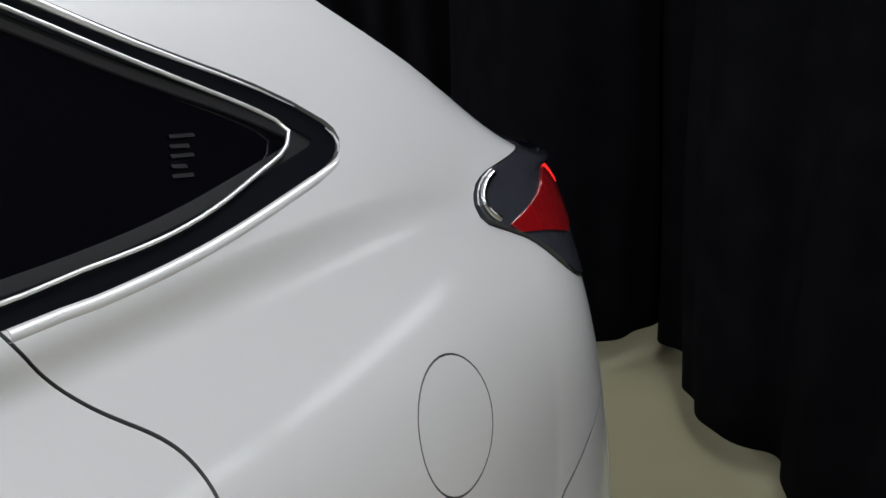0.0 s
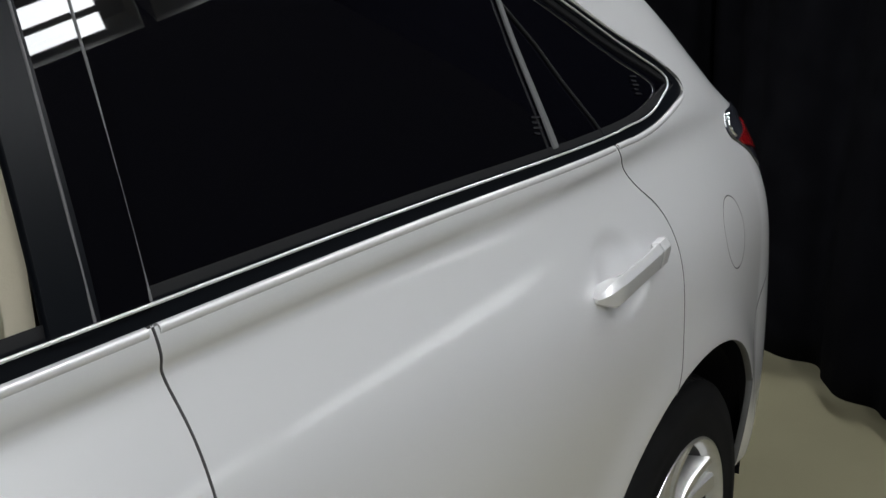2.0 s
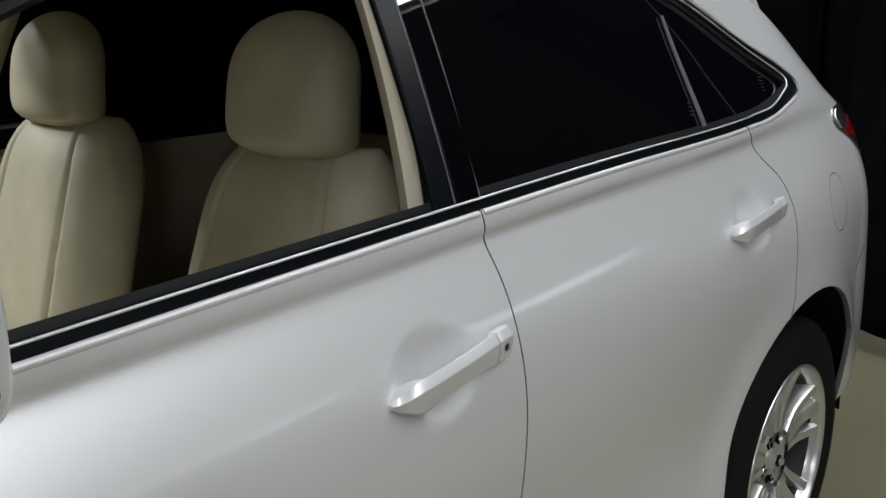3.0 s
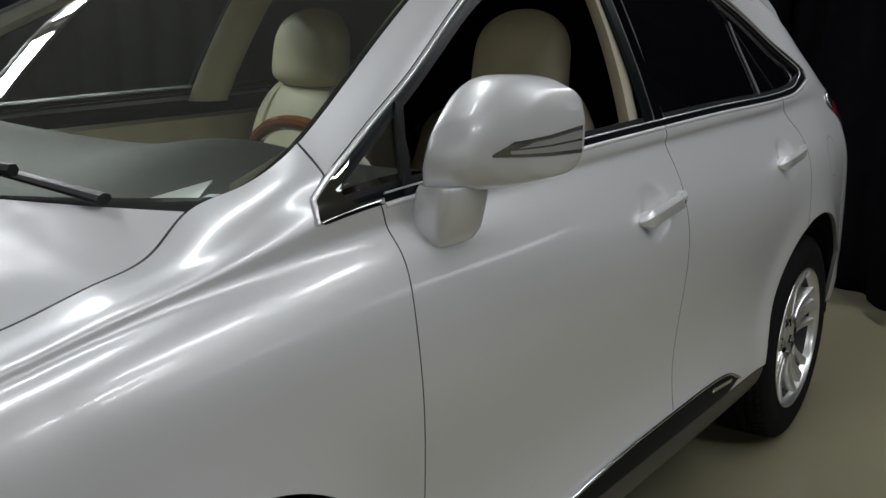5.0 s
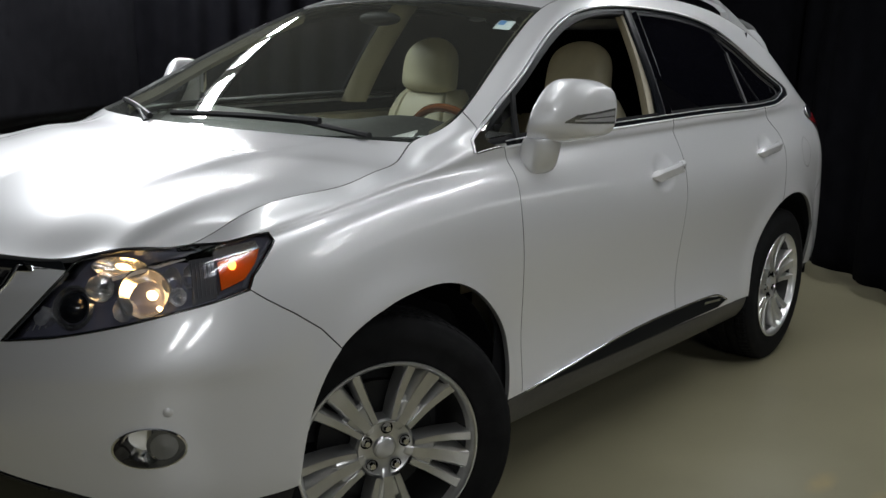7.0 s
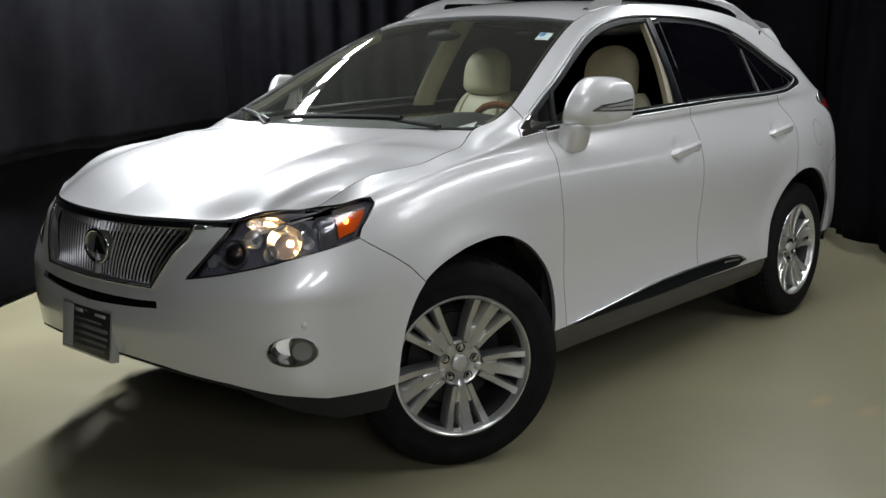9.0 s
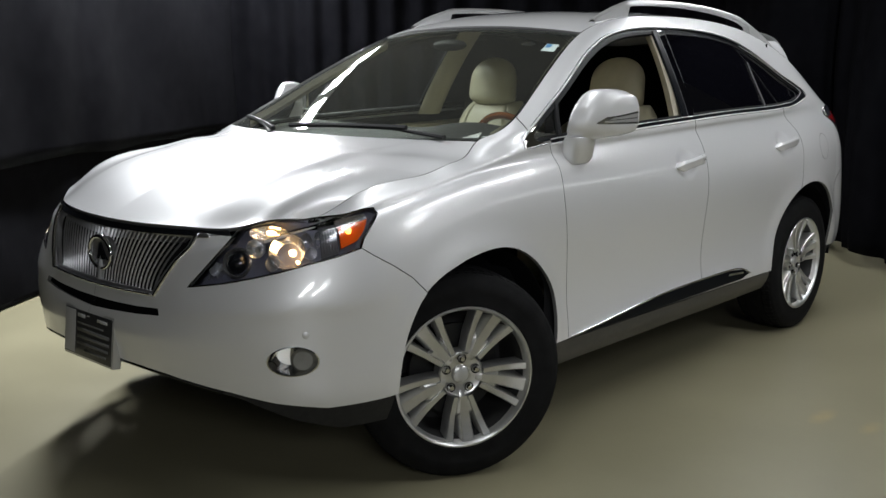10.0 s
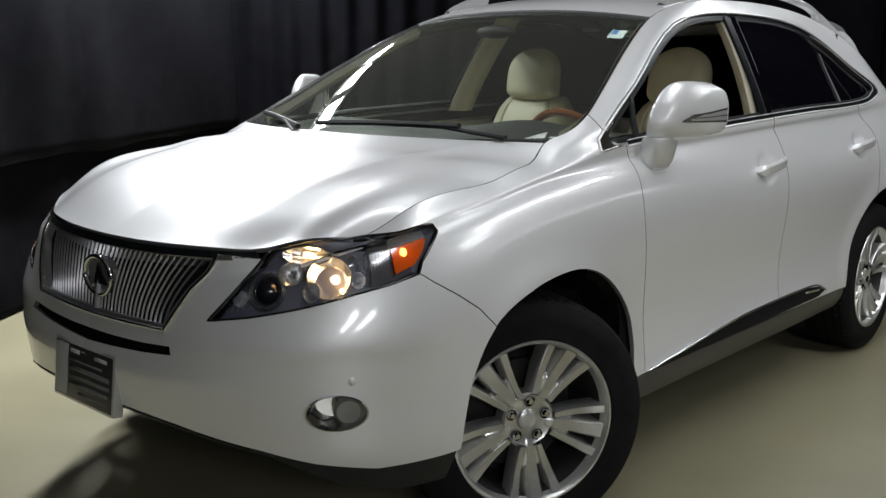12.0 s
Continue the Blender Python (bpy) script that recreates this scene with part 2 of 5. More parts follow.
GUIDES = [
    guide([0.86, 0.88, 0.88, 0.88, 0.88, 0.88, 0.88, 0.88, 0.88, 0.87], [0.32, 0.30, 0.29, 0.28, 0.28, 0.28, 0.28, 0.28, 0.29, 0.29], [0.28, 0.265, 0.26, 0.26], 2.20, -2.36),
    guide([0.902, 0.920, 0.925, 0.925, 0.922, 0.92, 0.918, 0.918, 0.92, 0.915], [0.42, 0.40, 0.395, 0.39, 0.39, 0.39, 0.39, 0.39, 0.395, 0.40], [0.39, 0.38, 0.38, 0.38], 2.275, -2.46),
    guide([0.915, 0.933, 0.920, 0.908, 0.904, 0.903, 0.904, 0.908, 0.914, 0.92], [0.62, 0.61, 0.60, 0.59, 0.58, 0.58, 0.58, 0.58, 0.58, 0.57], [0.54, 0.51, 0.50, 0.50], 2.305, -2.46),
    guide([0.916, 0.938, 0.936, 0.928, 0.923, 0.921, 0.921, 0.921, 0.922, 0.918], [0.86, 0.86, 0.86, 0.85, 0.84, 0.84, 0.84, 0.84, 0.84, 0.81], [0.73, 0.645, 0.60, 0.595], 2.315, -2.34),
    guide([0.900, 0.910, 0.905, 0.898, 0.895, 0.893, 0.892, 0.891, 0.890, 0.880], [1.03, 1.04, 1.04, 1.035, 1.03, 1.025, 1.025, 1.022, 1.015, 0.985], [0.895, 0.785, 0.69, 0.665], 2.29, -2.24),
    guide([0.846, 0.849, 0.845, 0.842, 0.841, 0.841, 0.842, 0.844, 0.843, 0.838], [1.155, 1.175, 1.168, 1.155, 1.14, 1.123, 1.10, 1.082, 1.068, 1.024], [0.955, 0.85, 0.77, 0.745], 2.275, -2.25, 1.11),
    guide([0.826, 0.832, 0.837, 0.838, 0.837, 0.837, 0.838, 0.838, 0.835, 0.829], [1.195, 1.232, 1.222, 1.207, 1.19, 1.17, 1.145, 1.122, 1.095, 1.040], [0.975, 0.885, 0.82, 0.80], 2.262, -2.23, 1.13),
]


def cardinal(n):
    """Second-derivative weights of a natural spline with unit knots."""
    a, r = np.eye(n), np.zeros((n, n))
    for i in range(1, n - 1):
        a[i, i - 1:i + 2] = 1, 4, 1
        r[i, i - 1:i + 2] = 6, -12, 6
    return np.linalg.solve(a, r)


CARD = cardinal(10)


def weights(v):
    v = np.clip(v, 0, 9)
    i = np.clip(v.astype(int), 0, 8)
    q = (v - i)[:, None]
    p = 1 - q
    e = np.eye(10)
    return p * e[i] + q * e[i + 1] + ((p ** 3 - p) * CARD[i] + (q ** 3 - q) * CARD[i + 1]) / 6


TAIL_POWER = np.array([2.15] * 7 + [2.7, 3.3, 4.0])


def guide_points(u):
    """x, y and z of the ten guides at the stations u: three arrays, n by 10."""
    x = np.clip(u, BACK, FRONT)
    ys, zs, nose, tail = [], [], [], []
    for gy, gz, a, b in GUIDES:
        ys.append(gy(x)), zs.append(gz(u)), nose.append(a), tail.append(b)
    sy = np.where(x > 0.34, shoulder_y(np.maximum(x, 0.34)), edge_y(x))
    ey, ez, wt = edge_y(x), edge_z(u), window_top(np.minimum(x, 0.98))
    wy = window_y(wt)
    s = np.clip((x - 0.90) / 0.30, 0, 1)
    s = s * s * (3 - 2 * s)                      # windows end, fender top begins
    b = np.clip((-1.16 - u) / 0.52, 0, 1)
    b = b * b * (3 - 2 * b)
    s = np.maximum(s, b)       # and at the tail
    k6y, k6z = ys[6], zs[6]
    r = np.clip((u - FRONT) / 0.5, 0, 1)
    for f, n, rear in ((1 / 3, 2.252, -2.2), (2 / 3, 2.24, -2.2)):
        hz = k6z + f * (ez - k6z)
        hy = k6y + f * (sy - k6y) + 0.002 * (1 - r) + 0.008 * b
        if f < 0.5:
            gz, gy = (k6z + wt) / 2, window_y((k6z + wt) / 2)
        else:
            gz, gy = wt, wy
        ys.append(gy * (1 - s) + hy * s), zs.append(gz * (1 - s) + hz * s), nose.append(n), tail.append(rear)
    ys.append(ey), zs.append(ez), nose.append(2.226), tail.append(-2.2)
    y, z = np.stack(ys, 1), np.stack(zs, 1)
    xs = np.repeat(x[:, None], 10, 1)
    for mask, lead, ends, n in ((u > FRONT, u - FRONT, nose, 2.6), (u < BACK, BACK - u, tail, TAIL_POWER)):
        if mask.any():
            th = np.radians(90 * (1 - np.clip(lead[mask], 0, 1)))[:, None]
            a, w = np.abs(np.array(ends)[None, :] - x[mask][:, None]), y[mask]
            rr = (np.abs(np.cos(th) / a) ** n + np.abs(np.sin(th) / w) ** n) ** (-1 / n)
            sign = 1 if ends[0] > 0 else -1
            xs[mask], y[mask] = x[mask][:, None] + sign * rr * np.cos(th), rr * np.sin(th)
    return xs, y, z


ARCHES = ((1.362, 0.39, 0.43, 0.41), (-1.365, 0.39, 0.425, 0.43))
CUPS = ((-0.045, 1.004), (-1.053, 1.036))


def side_at(u, v, relief=True):
    """Points of the left side at station u (metres ahead, wrapping at nose and tail) and height index v."""
    u, v = np.asarray(u, float), np.asarray(v, float)
    gx, gy, gz = guide_points(u)
    w = weights(v)
    x, y, z = (w * gx).sum(1), (w * gy).sum(1), (w * gz).sum(1)
    if relief:
        for cx, cz, a, b in ARCHES:
            r = np.sqrt(((x - cx) / a) ** 2 + ((z - cz) / b) ** 2)
            y = y + 0.012 * np.exp(-((r - 1.0) / 0.14) ** 2) * np.clip((z - 0.3) / 0.2, 0, 1) * np.clip((2.0 - u) / 0.4, 0, 1)
        for cx, cz in CUPS:
            r = np.sqrt(((x - cx) / 0.096) ** 2 + ((z - cz) / 0.074) ** 2)
            y = y - 0.018 * np.clip(1 - r ** 2, 0, 1) ** 2.0
        line = 0.672 + 0.05 * np.clip((2.35 - u) / 0.7, 0, 1)
        d = z - line
        ridge = np.where(d > 0, np.exp(-(d / 0.085) ** 2), np.exp(-(d / 0.034) ** 2)) * np.clip((u - 1.66) / 0.12, 0, 1) * np.clip((2.26 - u) / 0.10, 0, 1)
        ox, oy = np.clip(x - 1.45, 0, None) / 0.75, y / 0.9
        on = np.sqrt(ox ** 2 + oy ** 2) + 1e-9
        x, y = x + 0.008 * ridge * ox / on, y + 0.008 * ridge * oy / on
    return np.stack([x, y, z], 1)


def height_index(u, z):
    u, z = np.asarray(u, float), np.asarray(z, float)
    gz = guide_points(u)[2]
    lo, hi = np.zeros(len(u)), np.full(len(u), 9.0)
    for _ in range(26):
        mid = (lo + hi) / 2
        low = (weights(mid) * gz).sum(1) < z
        lo, hi = np.where(low, mid, lo), np.where(low, hi, mid)
    return (lo + hi) / 2


def side_normal(u, v):
    e = 2e-3
    a = side_at(u + e, v) - side_at(u - e, v)
    b = side_at(u, np.clip(v + e * 4, 0, 9)) - side_at(u, np.clip(v - e * 4, 0, 9))
    n = np.cross(b, a)
    n /= np.linalg.norm(n, axis=1)[:, None] + 1e-12
    return n
from mathutils.geometry import delaunay_2d_cdt
VS = 0.13                           # plane width of one height index


def inside(px, py, poly):
    """Even-odd test of many points."""
    res = np.zeros(len(px), bool)
    x, y = poly[:, 0], poly[:, 1]
    for i in range(len(poly)):
        x0, y0, x1, y1 = x[i - 1], y[i - 1], x[i], y[i]
        if y0 == y1:
            continue
        cross = ((y0 > py) != (y1 > py)) & (px < (x1 - x0) * (py - y0) / (y1 - y0) + x0)
        res ^= cross
    return res


def dense(poly, step):
    out = []
    for i in range(len(poly)):
        a, b = np.array(poly[i - 1]), np.array(poly[i])
        n = max(1, int(np.ceil(np.linalg.norm(b - a) / step)))
        out += [a + (b - a) * k / n for k in range(n)]
    return np.array(out)


def inset(poly, d):
    """The outline drawn in by d."""
    p = np.array(poly)
    area = 0.5 * np.sum(p[:, 0] * np.roll(p[:, 1], -1) - p[:, 1] * np.roll(p[:, 0], -1))
    t = np.roll(p, -1, 0) - np.roll(p, 1, 0)
    t /= np.linalg.norm(t, axis=1)[:, None] + 1e-12
    n = np.stack([-t[:, 1], t[:, 0]], 1) * np.sign(area)
    return p + n * d


def triangulate(outline, holes, step, inner=None):
    """Points and triangles of a plane region with holes; rows of inner points at the given spacing."""
    loops = [np.array(outline)] + [np.array(h) for h in holes]
    pts, edges = [], []
    for lp in loops:
        s = len(pts)
        pts += [tuple(q) for q in lp]
        edges += [(s + i, s + (i + 1) % len(lp)) for i in range(len(lp))]
    lo, hi = loops[0].min(0), loops[0].max(0)
    sx, sy = step
    gx, gy = np.meshgrid(np.arange(lo[0] + sx / 2, hi[0], sx), np.arange(lo[1] + sy / 2, hi[1], sy))
    g = np.stack([gx.ravel(), gy.ravel()], 1)
    keep = np.ones(len(g), bool)
    every = np.array(pts)
    for i in range(0, len(g), 2000):
        d = np.min((g[i:i + 2000, None, 0] - every[None, :, 0]) ** 2 + (g[i:i + 2000, None, 1] - every[None, :, 1]) ** 2, 1)
        keep[i:i + 2000] = d > (0.45 * min(sx, sy)) ** 2
    keep &= inside(g[:, 0], g[:, 1], loops[0])
    for h in loops[1:]:
        keep &= ~inside(g[:, 0], g[:, 1], h)
    pts += [tuple(q) for q in g[keep]]
    if inner is not None:
        pts += [tuple(q) for q in inner]
    v, _, f, _, _, _ = delaunay_2d_cdt([Vector(p) for p in pts], edges, [], 0, 1e-7)
    v = np.array([tuple(q) for q in v])
    f = np.array([tuple(t) for t in f])
    c = v[f].mean(1)
    ok = inside(c[:, 0], c[:, 1], loops[0])
    for h in loops[1:]:
        ok &= ~inside(c[:, 0], c[:, 1], h)
    return v, f[ok]


def to_plane(outline):
    """(station, height in metres) to (station, scaled height index)."""
    o = np.array(outline, float)
    return np.stack([o[:, 0], height_index(o[:, 0], o[:, 1]) * VS], 1)


def sheet(name, surf, normal, v, f, mat, parent, label="", depth=0.014, lift=0.0, mirror=False, both=False, flip=False):
    """Maps a plane mesh onto a surface and turns its rims in by depth."""
    p, n = surf(v), normal(v)
    p = p + n * lift
    if flip:
        f = f[:, ::-1]
    a, b, c = (p[f[:, i]] for i in range(3))
    face_n = np.cross(b - a, c - a)
    bad = (face_n * n[f[:, 0]]).sum(1) < 0
    f = f.copy()
    f[bad] = f[bad][:, ::-1]
    seen = {}
    for t in f:
        for i in range(3):
            e = (t[i], t[(i + 1) % 3])
            seen[e] = True
    rim = [e for e in seen if (e[1], e[0]) not in seen]
    verts, norms, faces = [p], [n], [f.tolist()]
    if depth:
        base, q, qn = len(p), [], []
        for i, (s, t) in enumerate(rim):
            side = np.cross(p[t] - p[s], n[s])
            side /= np.linalg.norm(side) + 1e-12
            q += [p[s], p[t], p[t] - depth * n[t], p[s] - depth * n[s]]
            qn += [(side + n[s]) * 0.7, (side + n[t]) * 0.7, side, side]
            faces.append([[base + 4 * i + 1, base + 4 * i, base + 4 * i + 3, base + 4 * i + 2]])
        if q:
            verts.append(np.array(q)), norms.append(np.array(qn))
    verts, norms = np.concatenate(verts), np.concatenate(norms)
    faces = [t for g in faces for t in g]
    flipped = verts * [1, -1, 1], norms * [1, -1, 1], [t[::-1] for t in faces]
    if both:
        k = len(verts)
        verts, norms = np.concatenate([verts, flipped[0]]), np.concatenate([norms, flipped[1]])
        faces = faces + [[i + k for i in t] for t in flipped[2]]
    # rims of white panels are coloured dark, as shade inside the gaps
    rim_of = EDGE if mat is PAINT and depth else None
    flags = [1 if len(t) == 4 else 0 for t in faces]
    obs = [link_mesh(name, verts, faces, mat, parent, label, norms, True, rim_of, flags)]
    if mirror:
        obs.append(link_mesh(name, flipped[0], flipped[2], mat, parent, label, flipped[1], True, rim_of, flags))
    return obs


def on_side(v):
    return side_at(v[:, 0], v[:, 1] / VS)


def on_side_normal(v):
    return side_normal(v[:, 0], v[:, 1] / VS)


def pane_normal(v):
    """Normals of the evenly curved side glass."""
    p = on_side(v)
    n = np.stack([0.025 * p[:, 0], np.ones(len(p)), 0.355 + 0.66 * (p[:, 2] - 1.13)], 1)
    return n / np.linalg.norm(n, axis=1)[:, None]


def lamp_normal(v):
    """Normals laid nearly level, to set the lamp housing straight back from its lens."""
    n = on_side_normal(v)
    n[:, 2] = np.minimum(n[:, 2], 0.12)
    return n / np.linalg.norm(n, axis=1)[:, None]


def side_panel(name, outline, mat, label="", holes=(), gap=0.0016, step=(0.014, 0.011), mirror=True, both=False, parent=None, lift=0.0, depth=0.014, normal=None, cup=None):
    """A body panel cut from the side surface: outline in (station, height)."""
    o = inset(dense(to_plane(dense(outline, 0.03)), 0.012), gap)
    hs = [dense(to_plane(dense(h, 0.02)), 0.010) for h in holes]
    extra = None
    if cup:
        extra = to_plane([(cup[0] + 0.1 * r * math.cos(a + r), cup[1] + 0.084 * r * math.sin(a + r)) for r in np.linspace(0.06, 1.08, 18) for a in np.linspace(0, 2 * math.pi, 44, endpoint=False)])
    v, f = triangulate(o, hs, step, extra)
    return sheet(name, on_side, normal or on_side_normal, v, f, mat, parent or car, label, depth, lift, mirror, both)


def ellipse(cx, cz, a, b, n=40, start=0.0, end=360.0):
    return [(cx + a * math.cos(radians(t)), cz + b * math.sin(radians(t))) for t in np.linspace(start, end, n, endpoint=end - start < 359)]


# ---- room: floor, drapes, ceiling ----
def room():
    fl = link_mesh("floor", *grid_mesh(lambda s, t: (-10 + 17 * s, -6 + 16 * t, 0), 8, 8), FLOOR)
    tagged(fl, "beige painted concrete floor with a soft sheen", "floor", kind="structure")
    ce = link_mesh("ceiling", *grid_mesh(lambda s, t: (-10 + 17 * s, 10 - 16 * t, CEILING + 0.082), 4, 4), CEIL)
    tagged(ce, "dark studio ceiling above the light rows", "ceiling", kind="structure")
    for i, (x0, y0, x1, y1) in enumerate(((-10, -6, 7, -6), (7, -6, 7, 10), (7, 10, -10, 10), (-10, 10, -10, -6))):
        bm = bmesh.new()
        box(bm, min(x0, x1) - 0.1, max(x0, x1) + 0.1, min(y0, y1) - 0.1, max(y0, y1) + 0.1, -0.1, CEILING + 0.4)
        ob = part("wall_" + ("south", "east", "north", "west")[i], bm, WALL, None)
        tagged(ob, "plain dark studio wall behind the drapes", "wall", kind="structure")


def drape(points, height, seed, label, hem=0.0, fold=0.16, amp=0.05):
    """A hanging cloth along a line on the floor, with uneven folds and a lifted or trailing hem."""
    rnd = random.Random(seed)
    pts = [Vector((*p, 0)) for p in points]
    dist = [0.0]
    for a, b in zip(pts, pts[1:]):
        dist.append(dist[-1] + (b - a).length)
    fx, fy = spline(dist, [p.x for p in pts]), spline(dist, [p.y for p in pts])
    n, m = int(dist[-1] / 0.02), 24
    ph = [rnd.uniform(0, 6.28) for _ in range(6)]
    vs = []
    for i in range(n + 1):
        d = dist[-1] * i / n
        x, y = float(fx(d)), float(fy(d))
        tx, ty = float(fx(d + 0.01) - fx(d - 0.01)), float(fy(d + 0.01) - fy(d - 0.01))
        k = math.hypot(tx, ty) or 1
        nx, ny = -ty / k, tx / k
        wob = math.sin(d * 6.283 / fold + 1.7 * math.sin(d * 1.9 + ph[0]) + ph[1])
        wob2 = math.sin(d * 6.283 / (fold * 2.7) + ph[2])
        for j in range(m + 1):
            h = j / m
            a = amp * (0.55 + 0.45 * (1 - h)) * (wob + 0.5 * wob2 * (1 - 0.4 * h)) + 0.02 * math.sin(7 * h + ph[3] + d * 3)
            z = hem + 0.006 + (height - hem) * h + (0.010 * math.sin(d * 5 + ph[4]) if j == 0 else 0)
            vs.append((x + nx * a, y + ny * a, z))
    fs = [(i * (m + 1) + j, i * (m + 1) + j + 1, (i + 1) * (m + 1) + j + 1, (i + 1) * (m + 1) + j) for i in range(n) for j in range(m)]
    ob = link_mesh("drape", vs, fs, VELVET)
    so = ob.modifiers.new("cloth", "SOLIDIFY")
    so.thickness = 0.004
    tagged(ob, label, "curtain", kind="structure", group="studio drapes")
    return ob


room()
drape([(5.6, 0.35), (3.4, -1.22), (1.60, -2.47), (0.0, -3.55), (-1.6, -4.6)], CEILING, 3, "heavy black drape ending above a dark skirting cloth", hem=0.84, fold=0.9, amp=0.016)
drape([(5.6, 0.20), (3.4, -1.40), (1.52, -2.64), (-0.06, -3.73), (-1.6, -4.78)], 1.0, 4, "plain black skirting cloth along the floor", fold=1.6, amp=0.012)
drape([(-1.4, -4.7), (-3.3, -3.6), (-4.3, -1.8), (-4.45, -0.45)], CEILING, 5, "heavy black drape hanging in folds to the floor", fold=0.3)
drape([(-4.05, -0.95), (-3.70, -0.55), (-3.58, -0.30), (-3.70, -0.10), (-3.86, 0.0), (-4.05, 0.02)], CEILING, 9, "heavy black drape hanging in folds, its hem off the floor", hem=0.085, fold=0.21, amp=0.010)
drape([(-4.15, 0.02), (-3.97, 0.05), (-3.86, 0.12), (-3.82, 0.21), (-3.60, 0.32), (-3.41, 0.45), (-3.32, 0.58), (-3.33, 0.69), (-3.25, 0.78), (-3.12, 0.83), (-3.04, 1.00), (-2.88, 1.12), (-2.82, 1.35), (-2.66, 1.5)], CEILING, 7, "heavy black drape hanging in deep folds, its hem off the floor", hem=0.085, fold=0.19, amp=0.010)


# ceiling lights: rows of twin-tube fluorescent boxes, each lit from within; two broad fill panels added
def batten(x, y, watts, kind):
    length, wide = SIZES[kind]
    b = tagged(new("fluorescent_light"), "long white fluorescent ceiling light, lit; the two broadest are added fill", "ceiling light", group="ceiling lights")
    place = pose(x, y, CEILING, 0, 0, ROOM_TURN)
    b.matrix_basis = place
    bm = bmesh.new()
    h, w = length / 2, wide / 2 + 0.04
    v = [bm.verts.new(p) for p in ((-h, -w, 0.0), (-h, 0.05 - w, 0.08), (-h, w - 0.05, 0.08), (-h, w, 0.0), (h, -w, 0.0), (h, 0.05 - w, 0.08), (h, w - 0.05, 0.08), (h, w, 0.0))]
    for k in range(3):
        bm.faces.new((v[k], v[k + 1], v[k + 5], v[k + 4]))
    bm.faces.new(v[0:4]), bm.faces.new(v[4:8])
    part("reflector", bm, HOUSING, b, "white enamel reflector", smooth=False)
    for dy in (-0.075, 0.075) if kind == "twin" else (0.0,):
        p = place @ Vector((0, dy, 0.02))
        lamp("light_tube", p.x, p.y, p.z, length - {"wide": 0.10, "slim": 0.34}.get(kind, 0.24), 0.11 if kind == "twin" else wide - 0.02, watts / 2 if kind == "twin" else watts, (0.97, 1.0, 1.03), ROOM_TURN)


for across, watts, kind, places in LIGHT_ROWS:
    for along in places:
        spot = pose(0, 0, 0, 0, 0, ROOM_TURN) @ Vector((along, across, 0))
        batten(spot.x, spot.y, watts, kind)

# ---- car body ----
car = tagged(new("car"), "pearl white luxury SUV with chrome trim, parked on the floor", "car")


def curve(xs, ys, n=24):
    f = spline(xs, ys)
    return [(x, float(f(x))) for x in np.linspace(xs[0], xs[-1], n)]


def arch(i, a0, a1, n=26):
    cx, cz, a, b = ARCHES[i]
    return ellipse(cx, cz, a, b, n, a0, a1)


def z_of(k, x):
    return float(GUIDES[k][1](x))


SILL = 0.392


def smooth_line(pts, n=8):
    """A rounded line through a few points."""
    d = np.cumsum([0] + [math.dist(a, b) for a, b in zip(pts, pts[1:])])
    fx, fy = spline(d, [p[0] for p in pts]), spline(d, [p[1] for p in pts])
    return [(float(fx(s)), float(fy(s))) for s in np.linspace(0, d[-1], n * (len(pts) - 1) + 1)]


def belt(x0, x1, n=16, d=-0.001):
    return [(x, z_of(6, x) + d) for x in np.linspace(x0, x1, n)]


def mirrored(ob, parent=None):
    """The same part on the other side of the car."""
    me = ob.data.copy()
    co = np.empty(len(me.vertices) * 3)
    me.vertices.foreach_get("co", co)
    co.reshape(-1, 3)[:, 1] *= -1
    me.vertices.foreach_set("co", co)
    me.flip_normals()
    other = new(ob.name.split(".")[0], me)
    other.parent = parent or ob.parent
    if "label" in ob:
        other["label"] = ob["label"]
    return other


gap_a = smooth_line([(0.848, SILL), (0.848, 0.50), (0.857, 0.66), (0.880, 0.82), (0.892, 0.94), (0.884, 1.03), (0.877, 1.09), (0.893, z_of(6, 0.893))])
gap_b = smooth_line([(-0.215, SILL), (-0.216, 0.60), (-0.217, 0.80), (-0.222, 0.93), (-0.226, 1.03), (-0.228, 1.10), (-0.222, 1.15), (-0.218, z_of(6, -0.218))])
gap_c = smooth_line([(-1.210, 0.785), (-1.226, 0.82), (-1.257, 0.95), (-1.271, 1.035), (-1.267, 1.070), (-1.253, 1.101), (-1.214, 1.138), (-1.184, 1.170), (-1.163, 1.203), (-1.154, z_of(6, -1.154))])
ARCH_F = smooth_line([(1.674, 0.392), (1.670, 0.473), (1.653, 0.59), (1.630, 0.66), (1.602, 0.71), (1.530, 0.765), (1.400, 0.800), (1.250, 0.803), (1.105, 0.748), (1.008, 0.672), (0.945, 0.59), (0.928, 0.48), (0.932, SILL)], 4)
SEAM = [(1.602, 0.71), (1.637, 0.764), (1.683, 0.809), (1.728, 0.847), (1.754, 0.872)]
cut = ARCH_F.index(min(ARCH_F, key=lambda p: math.dist(p, SEAM[0])))
LAMP_LOW = [(1.754, 0.872), (1.808, 0.851), (1.870, 0.831), (1.932, 0.808), (1.990, 0.789), (2.050, 0.771), (2.138, 0.751)]
LAMP_IN = [(2.138, 0.751), (2.092, 0.818), (2.052, 0.878), (2.026, 0.920)]
